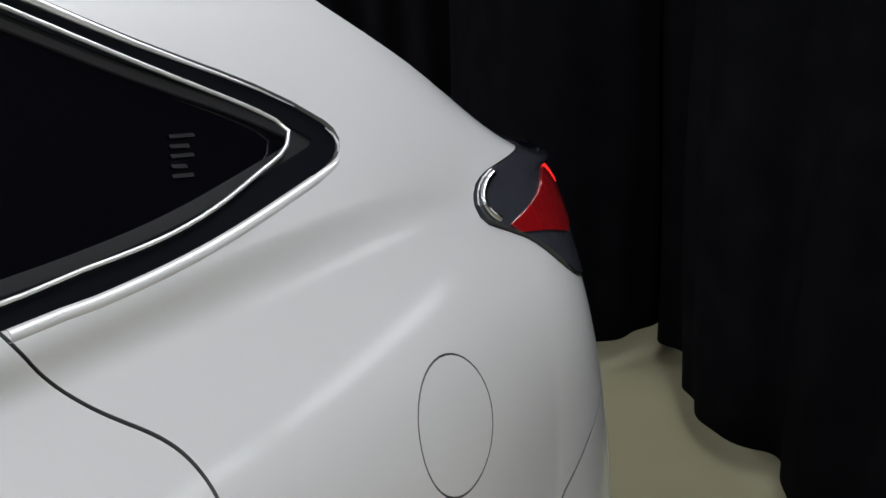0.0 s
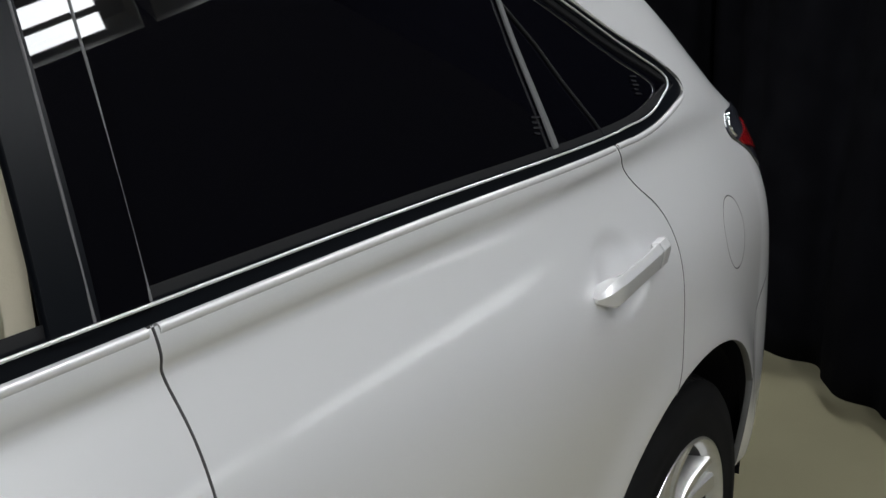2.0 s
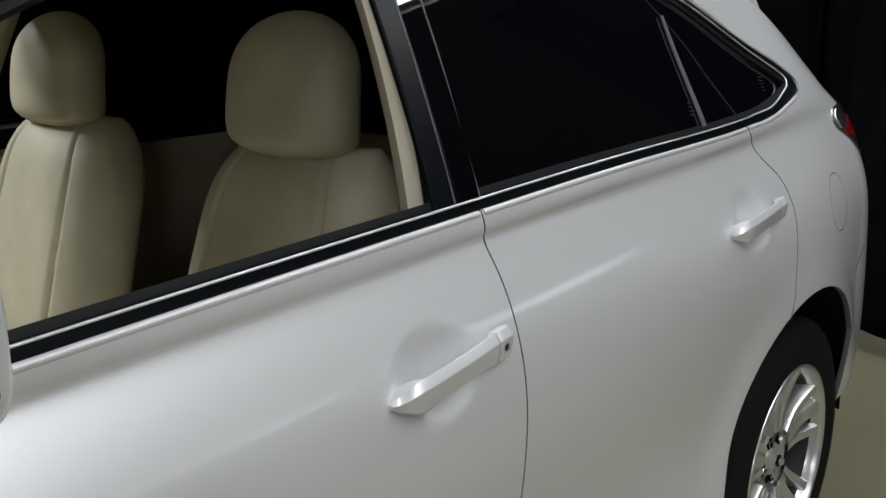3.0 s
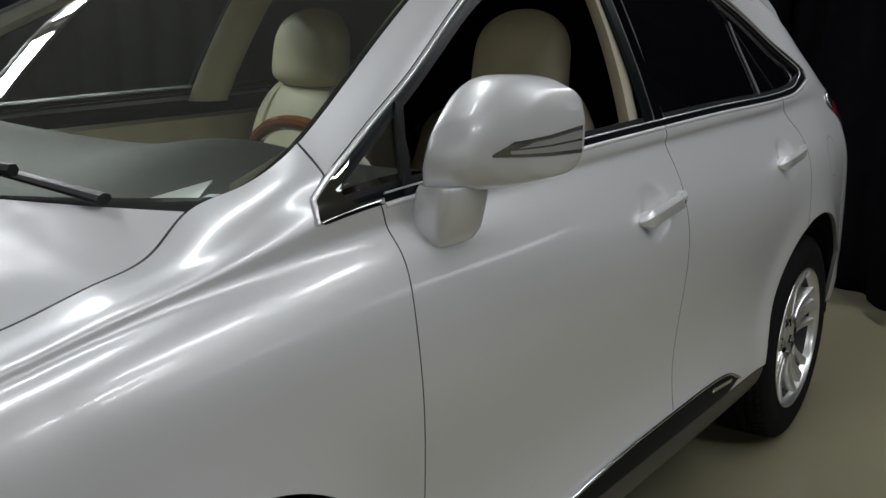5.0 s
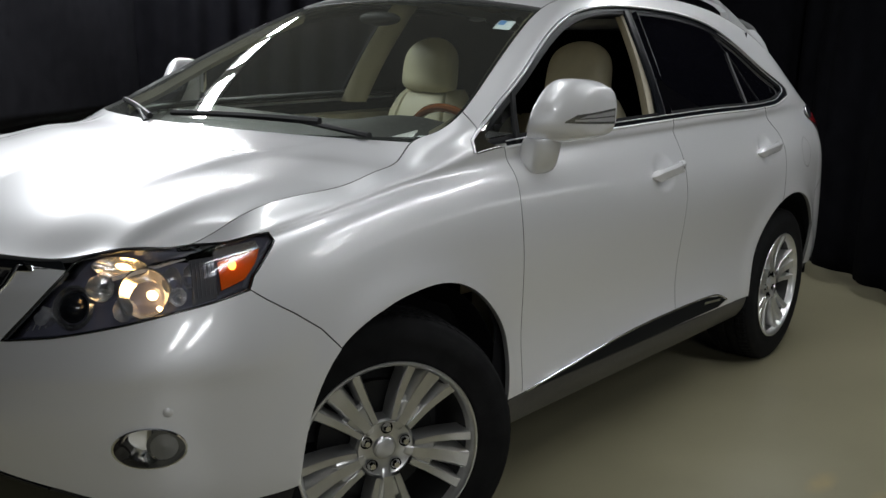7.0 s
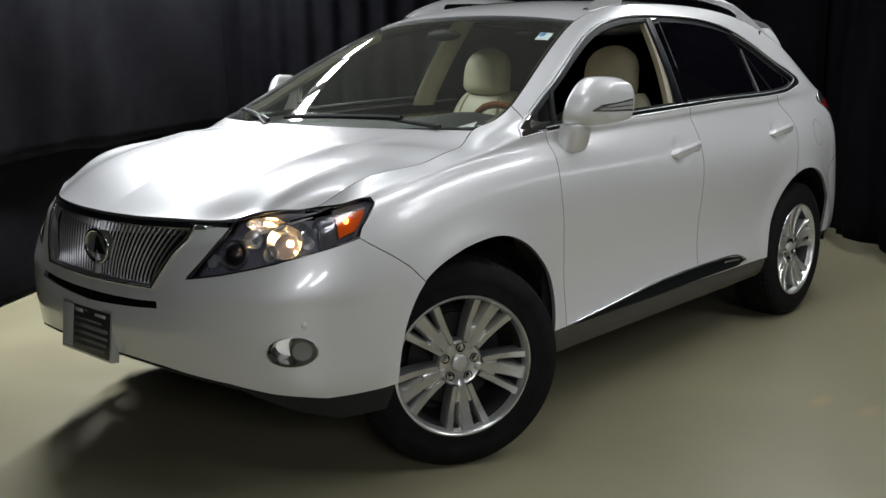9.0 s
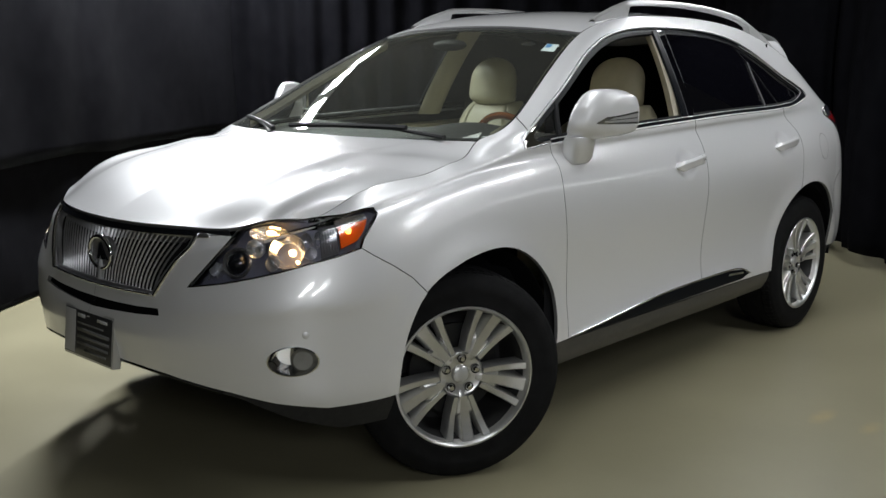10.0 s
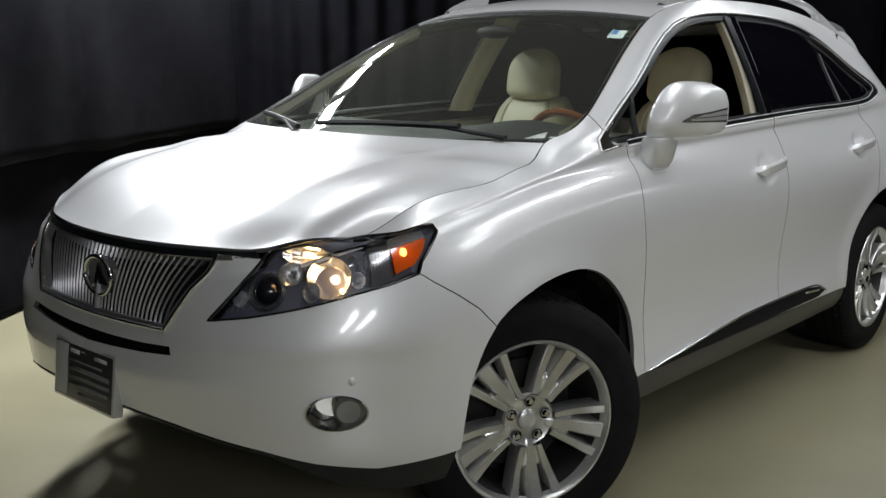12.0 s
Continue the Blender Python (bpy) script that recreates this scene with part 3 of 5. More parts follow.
LAMP_TOP = [(2.026, 0.920)] + [(u, float(edge_z(u)) - 0.001) for u in (2.005, 1.981, 1.945, 1.907, 1.87, 1.836)] + [(1.778, 0.970), (1.730, 0.983), (1.705, 0.984), (1.699, 0.968)]
LAMP_OUT = [(1.699, 0.968), (1.722, 0.935), (1.745, 0.900), (1.754, 0.872)]
# openings of the side windows
DLO_TOP = smooth_line([(1.038, 1.131), (1.036, 1.154), (0.992, 1.192), (0.887, 1.252), (0.740, 1.328), (0.500, 1.454), (0.245, 1.551), (0.016, 1.592), (-0.25, 1.609), (-0.52, 1.610), (-0.85, 1.588), (-1.0, 1.556), (-1.25, 1.445), (-1.375, 1.380), (-1.495, 1.318), (-1.518, 1.301)], 5)
DLO_BACK = smooth_line([(-1.518, 1.301), (-1.526, 1.288), (-1.520, 1.275), (-1.500, 1.266), (-1.462, 1.258), (-1.377, 1.2415), (-1.323, 1.2325), (-1.25, z_of(6, -1.25) - 0.001), (-1.168, z_of(6, -1.168) - 0.001)], 5)
DLO_LOW = belt(-1.16, 1.02, 50)
DLO = DLO_TOP + DLO_BACK[1:] + DLO_LOW

front_doors = side_panel("front_door", gap_b + belt(-0.218, 0.893) + gap_a[::-1], PAINT, "pearl white front door skin", cup=CUPS[0])
cx, cz, ra, rb = ARCHES[1]
foot = [p for p in ellipse(cx, cz, ra, rb, 30, 0, 100) if p[0] > -1.21]
rear_doors = side_panel("rear_door", foot + gap_c[1:] + belt(-1.154, -0.218) + gap_b[::-1], PAINT, "pearl white rear door skin", cup=CUPS[1])
fender = ARCH_F[:cut:-1] + SEAM + LAMP_OUT[::-1][1:-1] + LAMP_TOP[:6:-1]
fender += [(u, float(edge_z(u)) - 0.0005) for u in np.linspace(1.83, 0.9932, 46)]
fender += [(0.9932, 1.1915)] + [p for p in DLO_TOP if p[0] > 0.997][::-1] + belt(1.02, 0.893, 6) + gap_a[::-1]
side_panel("front_fender", fender, PAINT, "pearl white front fender with a sculpted shoulder")
TAIL_LOW = smooth_line([(-1.706, 1.182), (-1.709, 1.168), (-1.725, 1.156), (-1.770, 1.134), (-1.802, 1.104), (-1.828, 1.076), (-1.86, 1.052), (-1.93, 1.03)], 3)
TAIL_TOP = [(-1.93, 1.195)] + smooth_line([(-1.885, float(edge_z(-1.885)) - 0.001), (-1.82, 1.2145), (-1.768, 1.212), (-1.735, 1.207), (-1.714, 1.196), (-1.706, 1.182)], 3)
FUEL = ellipse(-1.556, 1.000, 0.063, 0.071)
rear_seam = [(-1.725, 0.665), (-1.745, 0.77), (-1.775, 0.815), (-1.82, 0.848), (-1.88, 0.878), (-1.97, 0.895)]
quarter = gap_c[::-1] + [p for p in ellipse(cx, cz, ra, rb, 40, 60, 146) if p[0] < -1.22] + rear_seam + [(-1.97, 1.02)] + TAIL_LOW[::-1] + TAIL_TOP[::-1][1:-1]
quarter += [(x, float(edge_z(x)) - 0.001) for x in np.linspace(-1.865, 0.9918, 96)] + [(0.9918, 1.1925)] + [p for p in DLO_TOP if p[0] < 0.988] + DLO_BACK[1:]
side_panel("body_side", quarter, PAINT, "pearl white quarter panel, roof rail and pillars", holes=[FUEL])
side_panel("fuel_door", FUEL, PAINT, "round white fuel filler door", mirror=False, gap=0.0018)
# bumpers, sills, tail
FOG = ellipse(1.905, 0.540, 0.052, 0.046)
GRILLE_SIDE = [(2.128, 0.908), (2.143, 0.866), (2.179, 0.822), (2.209, 0.768), (2.241, 0.708)]
SLOT = [(2.5, 0.660), (2.419, 0.661), (2.297, 0.666), (2.221, 0.673), (2.216, 0.653), (2.293, 0.644), (2.41, 0.635), (2.5, 0.630)]
LOWER = [(2.5, 0.480), (2.376, 0.478), (2.286, 0.475), (2.211, 0.468), (2.132, 0.453), (2.037, 0.433), (1.941, 0.402), (1.834, 0.380), (1.759, 0.384), (1.674, 0.392)]
bump = ARCH_F[:cut] + SEAM + LAMP_LOW[1:] + LAMP_IN[1:-1] + [(2.036, 0.905)] + GRILLE_SIDE + [(2.35, 0.706), (2.5, 0.702)] + SLOT + LOWER[:-1]
side_panel("front_bumper", bump, PAINT, "pearl white front bumper", holes=[FOG], both=True, mirror=False, gap=0.0004)
side_panel("bumper_skirt", [(1.673, 0.400), (1.68, 0.285), (1.80, 0.280), (1.90, 0.325), (2.02, 0.405), (2.2, 0.455), (2.5, 0.470)] + LOWER[1:-1], PLASTIC, "dark grey plastic lower bumper edge", both=True, mirror=False, lift=-0.012)
side_panel("rear_bumper", [(-1.72, 0.42)] + rear_seam + [(-2.76, 0.895), (-2.76, 0.40)], PAINT, "pearl white rear bumper", both=True, mirror=False)
side_panel("bumper_skirt", [(-1.72, 0.42), (-1.72, 0.34), (-2.76, 0.34), (-2.76, 0.41)], PLASTIC, "dark grey plastic lower bumper edge", both=True, mirror=False, lift=-0.01)
side_panel("tailgate", [(-1.975, 0.898), (-1.975, 1.06), (-2.76, 1.04), (-2.76, 0.898)], PAINT, "pearl white tailgate", both=True, mirror=False)
side_panel("hatch_glass", [(-1.992, 1.062), (-1.992, 1.175), (-2.76, 1.165), (-2.76, 1.042)], TINT, "dark lower edge of the hatch glass", both=True, mirror=False, depth=0.0)
side_panel("sill", [(0.932, SILL - 0.002), (-0.92, SILL - 0.002), (-0.93, 0.295), (0.93, 0.285)], SILLGREY, "dark grey painted sill cladding")
side_panel("sill_trim", [(0.83, 0.395), (0.56, 0.418), (0.18, 0.448), (-0.215, 0.458), (-0.50, 0.458), (-0.62, 0.445), (-0.685, 0.418), (-0.60, 0.400), (0.0, 0.396)], SATIN, "glossy black sill moulding", lift=0.008)
# badge on the moulding, as plain bars
side_panel("badge", [(-0.47, 0.447), (-0.62, 0.437), (-0.61, 0.424), (-0.46, 0.434)], CHROME, "small chrome lettering strip", lift=0.011, depth=0.003)


def side_line(pts, lift=0.0, n=None):
    o = to_plane(pts)
    return side_at(o[:, 0], o[:, 1] / VS) + side_normal(o[:, 0], o[:, 1] / VS) * lift


def side_tube(name, pts, r, mat, label="", lift=0.0, mirror=True, closed=False, parent=None):
    ob = part(name, tube([tuple(p) for p in side_line(pts, lift)], r, 8, closed), mat, parent or car, label, angle=80)
    if mirror:
        mirrored(ob)
    return ob


side_tube("chrome_strip", smooth_line([(0.84, 0.398), (0.56, 0.421), (0.18, 0.451), (-0.215, 0.461), (-0.50, 0.461), (-0.62, 0.447), (-0.69, 0.418)]), 0.004, CHROME, "thin chrome line on the sill", 0.008)
# dark sheet added behind the panels, in place of the shade inside the gaps
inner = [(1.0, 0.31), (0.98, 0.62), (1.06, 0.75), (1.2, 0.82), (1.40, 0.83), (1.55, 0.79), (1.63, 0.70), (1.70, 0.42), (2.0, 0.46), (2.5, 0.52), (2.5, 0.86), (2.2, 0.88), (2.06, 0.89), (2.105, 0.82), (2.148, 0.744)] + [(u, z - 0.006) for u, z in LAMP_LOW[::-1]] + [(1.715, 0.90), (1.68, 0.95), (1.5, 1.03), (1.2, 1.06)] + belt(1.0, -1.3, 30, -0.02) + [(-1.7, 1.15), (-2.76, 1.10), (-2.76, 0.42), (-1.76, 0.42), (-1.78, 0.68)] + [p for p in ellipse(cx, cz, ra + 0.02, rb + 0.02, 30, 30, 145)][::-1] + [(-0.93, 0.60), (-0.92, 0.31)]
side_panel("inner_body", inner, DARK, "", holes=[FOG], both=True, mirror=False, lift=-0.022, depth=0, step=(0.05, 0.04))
for sx in (1.365, -1.365):
    for sy in (1, -1):
        bm = bmesh.new()
        n = 28
        rows = [[bm.verts.new((sx + 0.44 * math.cos(math.pi * k / n), sy * (y - (max(0.0, sx + 0.44 * math.cos(math.pi * k / n) - 1.52) * 0.55 if y > 0.8 else 0.0)), 0.36 + 0.45 * math.sin(math.pi * k / n))) for k in range(n + 1)] for y in (0.50, 0.70, 0.895)]
        for a, b in zip(rows, rows[1:]):
            for k in range(n):
                bm.faces.new((a[k], a[k + 1], b[k + 1], b[k]))
        bm.faces.new(rows[0])
        part("wheel_well", bm, DARK, car, "black wheel arch liner")
bm = bmesh.new()
box(bm, -2.1, 1.75, -0.74, 0.74, 0.25, 0.34, 0.03)
part("underbody", bm, DARK, car, "dark underside")


# ---- hood, windscreen, roof ----
HOOD_U = 1.836


def hood_surface(st):
    s, t = st[:, 0], st[:, 1]
    a = np.abs(s)
    one = np.full(len(t), 9.0)
    side = side_at(1.19 + (HOOD_U - 1.19) * t, one, False)
    front = side_at(2.5 - (2.5 - HOOD_U) * a, one, False)
    c1 = side_at(np.array([HOOD_U]), np.array([9.0]), False)[0]
    c0 = side_at(np.array([1.19]), np.array([9.0]), False)[0]
    n0 = side_at(np.array([2.5]), np.array([9.0]), False)[0]
    r0 = np.array([1.375, 0, 1.150])
    w, tt = a[:, None], t[:, None]
    rear = r0 + (c0 - r0) * np.stack([a ** 2.2, a, a ** 2], 1)
    mid = r0 + (n0 - r0) * tt
    p = (1 - w) * mid + w * side + (1 - tt) * rear + tt * front
    p = p - ((1 - w) * ((1 - tt) * r0 + tt * n0) + w * ((1 - tt) * c0 + tt * c1))
    p[:, 1] = p[:, 1] * np.where(s < 0, -1, 1)
    crown = 0.060 * np.sin(np.pi * np.clip(t, 0, 1) ** 1.12) * (1 - a ** 3.2) + 0.012 * (1 - a ** 2)
    ridge = 0.615 + 0.19 * np.exp(-t / 0.14) - 0.07 * t
    fade = np.sin(np.pi / 2 * np.clip(t / 0.15, 0, 1)) ** 2 * np.sin(np.pi / 2 * np.clip((1 - t) / 0.65, 0, 1)) ** 2
    dome = 0.0045 / (1 + np.exp((a - ridge) / 0.022)) * fade + 0.0022 * np.exp(-((a - ridge + 0.02) / 0.032) ** 2) * fade
    p[:, 2] += crown * 0.86 + dome
    return p


def numeric_normal(f, v):
    e = 1e-3
    a = f(v + [e, 0]) - f(v - [e, 0])
    b = f(v + [0, e]) - f(v - [0, e])
    n = np.cross(a, b)
    n /= np.linalg.norm(n, axis=1)[:, None] + 1e-12
    return n


def patch(name, f, lo, hi, nu, nv, mat, parent, label="", up=(0, 0, 1), depth=0.014, lift=0.0):
    s, t = np.meshgrid(np.linspace(lo[0], hi[0], nu + 1), np.linspace(lo[1], hi[1], nv + 1), indexing="ij")
    v = np.stack([s.ravel(), t.ravel()], 1)
    i = np.arange((nu + 1) * (nv + 1)).reshape(nu + 1, nv + 1)
    a, b, c, d = i[:-1, :-1].ravel(), i[1:, :-1].ravel(), i[1:, 1:].ravel(), i[:-1, 1:].ravel()
    tri = np.concatenate([np.stack([a, b, c], 1), np.stack([a, c, d], 1)])
    inner_v = np.clip(v, np.array(lo) + 2e-3, np.array(hi) - 2e-3)

    def normal(q):
        n = numeric_normal(f, inner_v)
        return n * np.where((n * up).sum(1) < 0, -1, 1)[:, None]
    return sheet(name, f, normal, v, tri, mat, parent, label, depth, lift)[0]


patch("hood", hood_surface, (-0.9975, 0.006), (0.9975, 0.9985), 140, 60, PAINT, car, "pearl white hood with soft ridges")
bm = bmesh.new()
box(bm, 1.0, 2.0, -0.70, 0.70, 0.55, 0.86, 0.05)
part("engine_bay", bm, DARK, car, "dark engine bay filling")


def screen_surface(st):
    """Windscreen: s across, t from cowl to header."""
    s, t = st[:, 0], st[:, 1]
    a = np.abs(s)
    x = 1.186 + (0.350 - 1.186) * t
    y, z = edge_y(x) - 0.004, edge_z(x) - 0.006
    bx, bz = 1.42 + (0.45 - 1.42) * t, 1.115 + (1.588 - 1.115) * t
    bz = bz + 0.020 * np.sin(np.pi * t)
    k = a ** 2.2
    return np.stack([bx + (x - bx) * k, y * s, bz + (z - bz) * k], 1)


screen = patch("windshield", screen_surface, (-1, -0.02), (1, 1), 40, 30, SCREEN, car, "clear curved windscreen", depth=0)
screen.visible_shadow = False
# black printed border of the windscreen
for name, lo, hi in (("screen_border", (-1, -0.02), (1, 0.070)), ("screen_border", (-1, 0.975), (1, 1)), ("screen_border", (-1, 0.070), (-0.988, 0.975)), ("screen_border", (0.988, 0.070), (1, 0.975))):
    patch(name, screen_surface, lo, hi, 40 if hi[0] - lo[0] > 1 else 2, 30 if hi[1] - lo[1] > 0.5 else 2, BLACK, screen, "black screen border", depth=0, lift=-0.003)


def cowl_surface(st):
    s, t = st[:, 0], st[:, 1]
    a = np.abs(s)
    q = screen_surface(np.stack([s, 0 * t + 0.01], 1))
    h = hood_surface(np.stack([s * 0.99, 0 * t + 0.012], 1)) - [0, 0, 0.02]
    return q + (h - q) * t[:, None] - np.stack([0 * t, 0 * t, 0.012 * np.sin(np.pi * t)], 1)


patch("cowl", cowl_surface, (-1, 0), (1, 1), 40, 6, PLASTIC, car, "black plastic cowl below the windscreen", depth=0)


def roof_surface(st):
    s, t = st[:, 0], st[:, 1]
    a = np.abs(s)
    x = 0.345 + (-1.50 - 0.345) * t
    ey, ez = edge_y(x), edge_z(x)
    bx = x + 0.10 * (1 - a ** 2.2) * (1 - t) - 0.12 * (1 - a ** 4) * t
    back = np.clip((-0.95 - x) / 0.55, 0, 1)
    back = back * back * (3 - 2 * back)
    zc = ez + 0.035 * (1 - a ** 2.4) + (1.655 - 0.06 * back - ez) * back * (1 - a ** 8)
    return np.stack([bx, ey * s, zc], 1)


roof = patch("roof", roof_surface, (-1, 0), (1, 1), 48, 60, PAINT, car, "pearl white roof")
patch("headliner", roof_surface, (-0.97, 0.02), (0.97, 0.70), 16, 16, BEIGE, roof, "beige headliner", depth=0, lift=-0.035)
patch("sunroof", roof_surface, (-0.62, 0.22), (0.62, 0.50), 24, 12, BLACK, roof, "dark glass sunroof", lift=0.003)


def spoiler_surface(st):
    s, t = st[:, 0], st[:, 1]
    a = np.abs(s)
    x = -1.36 - 0.36 * t
    y = (0.600 - 0.04 * t + 0.02 * np.sin(np.pi * t)) * s
    z = 1.615 - 0.045 * t - 0.02 * t * t + 0.030 * (1 - a ** 3)
    return np.stack([x - 0.06 * (1 - a * a) * t, y, z], 1)


patch("spoiler", spoiler_surface, (-1, 0), (1, 1), 40, 10, PAINT, car, "white roof spoiler", depth=0.035)
# rear screen between the pillars
def back_surface(st):
    s, t = st[:, 0], st[:, 1]
    x = -1.47 - 0.43 * t
    return np.stack([x - 0.015 * (1 - s * s) + 0.01, (edge_y(x) - 0.004) * s, edge_z(x) + 0.0 * s], 1)


patch("rear_screen", back_surface, (-1, 0), (1, 1), 20, 20, TINT, car, "dark tinted rear window", up=(-1, 0, 0.6), depth=0)

# ---- roof rails ----
def rail(sign):
    xs = np.linspace(0.20, -1.44, 60)
    ends = 0.30
    vs, fs = [], []
    for x in xs:
        ey, ez = float(edge_y(x)) - 0.035, float(edge_z(x)) + 0.012
        f = min(1.0, (0.20 - x) / ends, (x + 1.44) / 0.28)
        f = max(f, 0.0)
        top = ez + 0.004 + 0.058 * (f ** 0.8)
        foot = x > -0.06 or x < -1.24
        low = ez - 0.03 if foot else top - 0.026
        for dy, z in ((-0.014, low), (-0.014, top - 0.006), (-0.006, top), (0.008, top), (0.016, top - 0.008), (0.020, low)):
            vs.append((x, sign * (ey + dy), z))
    for i in range(len(xs) - 1):
        for k in range(6):
            a, b = i * 6 + k, i * 6 + (k + 1) % 6
            fs.append((a, b, b + 6, a + 6))
    bm = bmesh.new()
    v = [bm.verts.new(p) for p in vs]
    for f in fs:
        bm.faces.new([v[i] for i in f])
    part("roof_rail", bm, RAIL, car, "silver roof rail", angle=40)


RAIL = material("satin_silver", (0.62, 0.62, 0.62), 0.35, 0.6, 0.2)
rail(1), rail(-1)

# ---- side windows ----

def shrink(line, d):
    """The outline drawn in by d, without the loops that tight corners leave."""
    o = dense(line, 0.010)
    q = inset(o, d)
    far = np.sqrt(((q[:, None] - o[None]) ** 2).sum(2).min(1))
    q = q[far > 0.94 * d]
    for _ in range(3):
        q = (np.roll(q, 1, 0) + 2 * q + np.roll(q, -1, 0)) / 4
    return q


glass_edge = [tuple(p) for p in shrink(DLO, 0.018)]


def frame_ring(name, lo, hi, mat, label, lift):
    a = dense(to_plane(shrink(DLO, lo) if lo > 0.004 else DLO), 0.012)
    b = dense(to_plane(shrink(DLO, hi)), 0.012)
    v, f = triangulate(a, [b], (0.05, 0.05))
    return sheet(name, on_side, on_side_normal, v, f, mat, car, label, 0.02, lift, True)


frame_ring("window_surround", 0.0, 0.020, SATIN, "black window surround", -0.005)
frame_ring("window_seal", 0.020, 0.030, SEAL, "black rubber window seal", -0.0075)
# chrome: one line along the belt, round the rear tip and back over the quarter window, one over all the windows
low = [(x, z_of(6, x) + 0.0145) for x in np.linspace(0.88, -1.18, 40)] + smooth_line([(-1.225, 1.2395), (-1.311, 1.2465), (-1.382, 1.2615), (-1.432, 1.276), (-1.461, 1.2875), (-1.470, 1.298), (-1.460, 1.310), (-1.43, 1.3285), (-1.37, 1.360), (-1.25, 1.424), (-1.1, 1.495), (-1.0, 1.532)], 5)
side_tube("chrome_strip", low, 0.0020, TRIM, "thin chrome line round the windows", 0.0015)
high = [(x, z - 0.005) for x, z in DLO_TOP if x > -1.50]
side_tube("chrome_strip", high, lambda f: 0.0050 * min(1.0, 0.12 + (1 - f) / 0.14), TRIM, "thin chrome line over the windows", 0.002)
# rolled edge of the panels under the windows
for x0, x1 in ((0.88, -0.212), (-0.224, -1.148)):
    side_tube("flange", [(x, z_of(6, x) - 0.005) for x in np.linspace(x0, x1, 24)], 0.0055, PAINT, "rolled white door edge", -0.0025)
side_tube("flange", [(x, z - 0.005) for x, z in [(-1.160, z_of(6, -1.160)), (-1.2, z_of(6, -1.2))] + DLO_BACK[:DLO_BACK.index(DLO_BACK[-6])][::-1]], lambda f: 0.0055 * min(1.0, 0.1 + (1 - f) / 0.25), PAINT, "rolled white panel edge", -0.0025)


def strip(name, top, bottom, w_top, w_bottom, mat, label, lift, depth=0.012, normal=None):
    """A bar over the windows from a bottom to a top point, of its own width at each end."""
    (x1, z1), (x0, z0) = top, bottom
    o = [(x0 + w_bottom / 2, z0), (x1 + w_top / 2, z1), (x1 - w_top / 2, z1), (x0 - w_bottom / 2, z0)]
    return side_panel(name, o, mat, label, gap=0.0, lift=lift, depth=depth, normal=normal)


GREY = material("dull_grey_trim", (0.11, 0.11, 0.112), 0.45)


def pane_outline(front, back):
    """The window opening between two slanted lines (x at the belt, x at the roof)."""
    def side_of(p, line):
        z0, z1 = 1.19, 1.60
        return p[0] - (line[0] + (line[1] - line[0]) * (p[1] - z0) / (z1 - z0))
    return [p for p in glass_edge if side_of(p, front) < 0 < side_of(p, back)]


rg = side_panel("rear_window", pane_outline((-0.19, -0.29), (-0.99, -1.05)), TINT, "dark tinted rear side window", gap=-0.004, lift=-0.010, depth=0.004, normal=pane_normal)
qg = side_panel("quarter_window", pane_outline((-0.975, -1.035), (-3, -3)), TINT, "dark tinted quarter window", gap=-0.004, lift=-0.011, depth=0.004, normal=pane_normal)
# added black sheet behind the tinted panes, blocks stray reflections from inside
side_panel("pane_blackout", pane_outline((-0.19, -0.29), (-3, -3)), DARK, "", gap=-0.002, lift=-0.020, depth=0.0)
side_panel("vent_window", pane_outline((3, 3), (0.806, 0.700)), GLASS, "small fixed front corner window", gap=-0.004, lift=-0.010, depth=0.0)
strip("door_frame", (-0.218, 1.588), (-0.150, 1.198), 0.046, 0.046, SATIN, "matt black front door frame", 0.0)
strip("pillar_cover", (-0.268, 1.592), (-0.197, 1.202), 0.055, 0.055, TINT, "glossy black pillar cover", -0.001, normal=pane_normal)
side_tube("chrome_strip", [(-0.238, 1.585), (-0.222, 1.50), (-0.203, 1.40), (-0.184, 1.30), (-0.168, 1.202)], 0.0016, GREY, "thin grey pillar line", 0.0)
side_tube("seam", [(-0.300, 1.58), (-0.262, 1.40), (-0.226, 1.205)], 0.0016, GREY, "thin grey window channel", -0.001)
strip("window_bar", (-1.030, 1.455), (-0.983, 1.238), 0.009, 0.014, GREY, "grey window divider bar", -0.004, 0.004)
side_tube("seam", [(-0.93, 1.565), (-1.04, 1.441), (-1.083, 1.383), (-1.108, 1.325), (-1.140, 1.261), (-1.150, 1.232)], 0.003, SEAL, "door shut line across the window", -0.009)
strip("mirror_post", (0.777, 1.292), (0.819, 1.135), 0.018, 0.022, SEAL, "black post before the front window", -0.001)
side_tube("seam", [(0.9925, 1.236), (0.9925, 1.214), (0.9925, 1.193)], 0.0009, EDGE, "thin seam across the pillar", 0.0)
# chrome corner at the foot of the pillar
side_panel("chrome_corner", [(1.036, 1.134), (1.034, 1.153), (1.012, 1.174), (0.990, 1.191), (0.925, 1.230), (0.915, 1.229), (0.952, 1.199), (0.969, 1.179), (0.973, 1.164), (0.966, 1.153), (0.945, 1.146), (0.885, 1.148), (0.885, 1.139), (0.95, 1.135), (1.0, 1.128), (1.025, 1.127)], CHROME, "chrome corner piece at the pillar foot", gap=0.0, lift=0.003, depth=0.006)
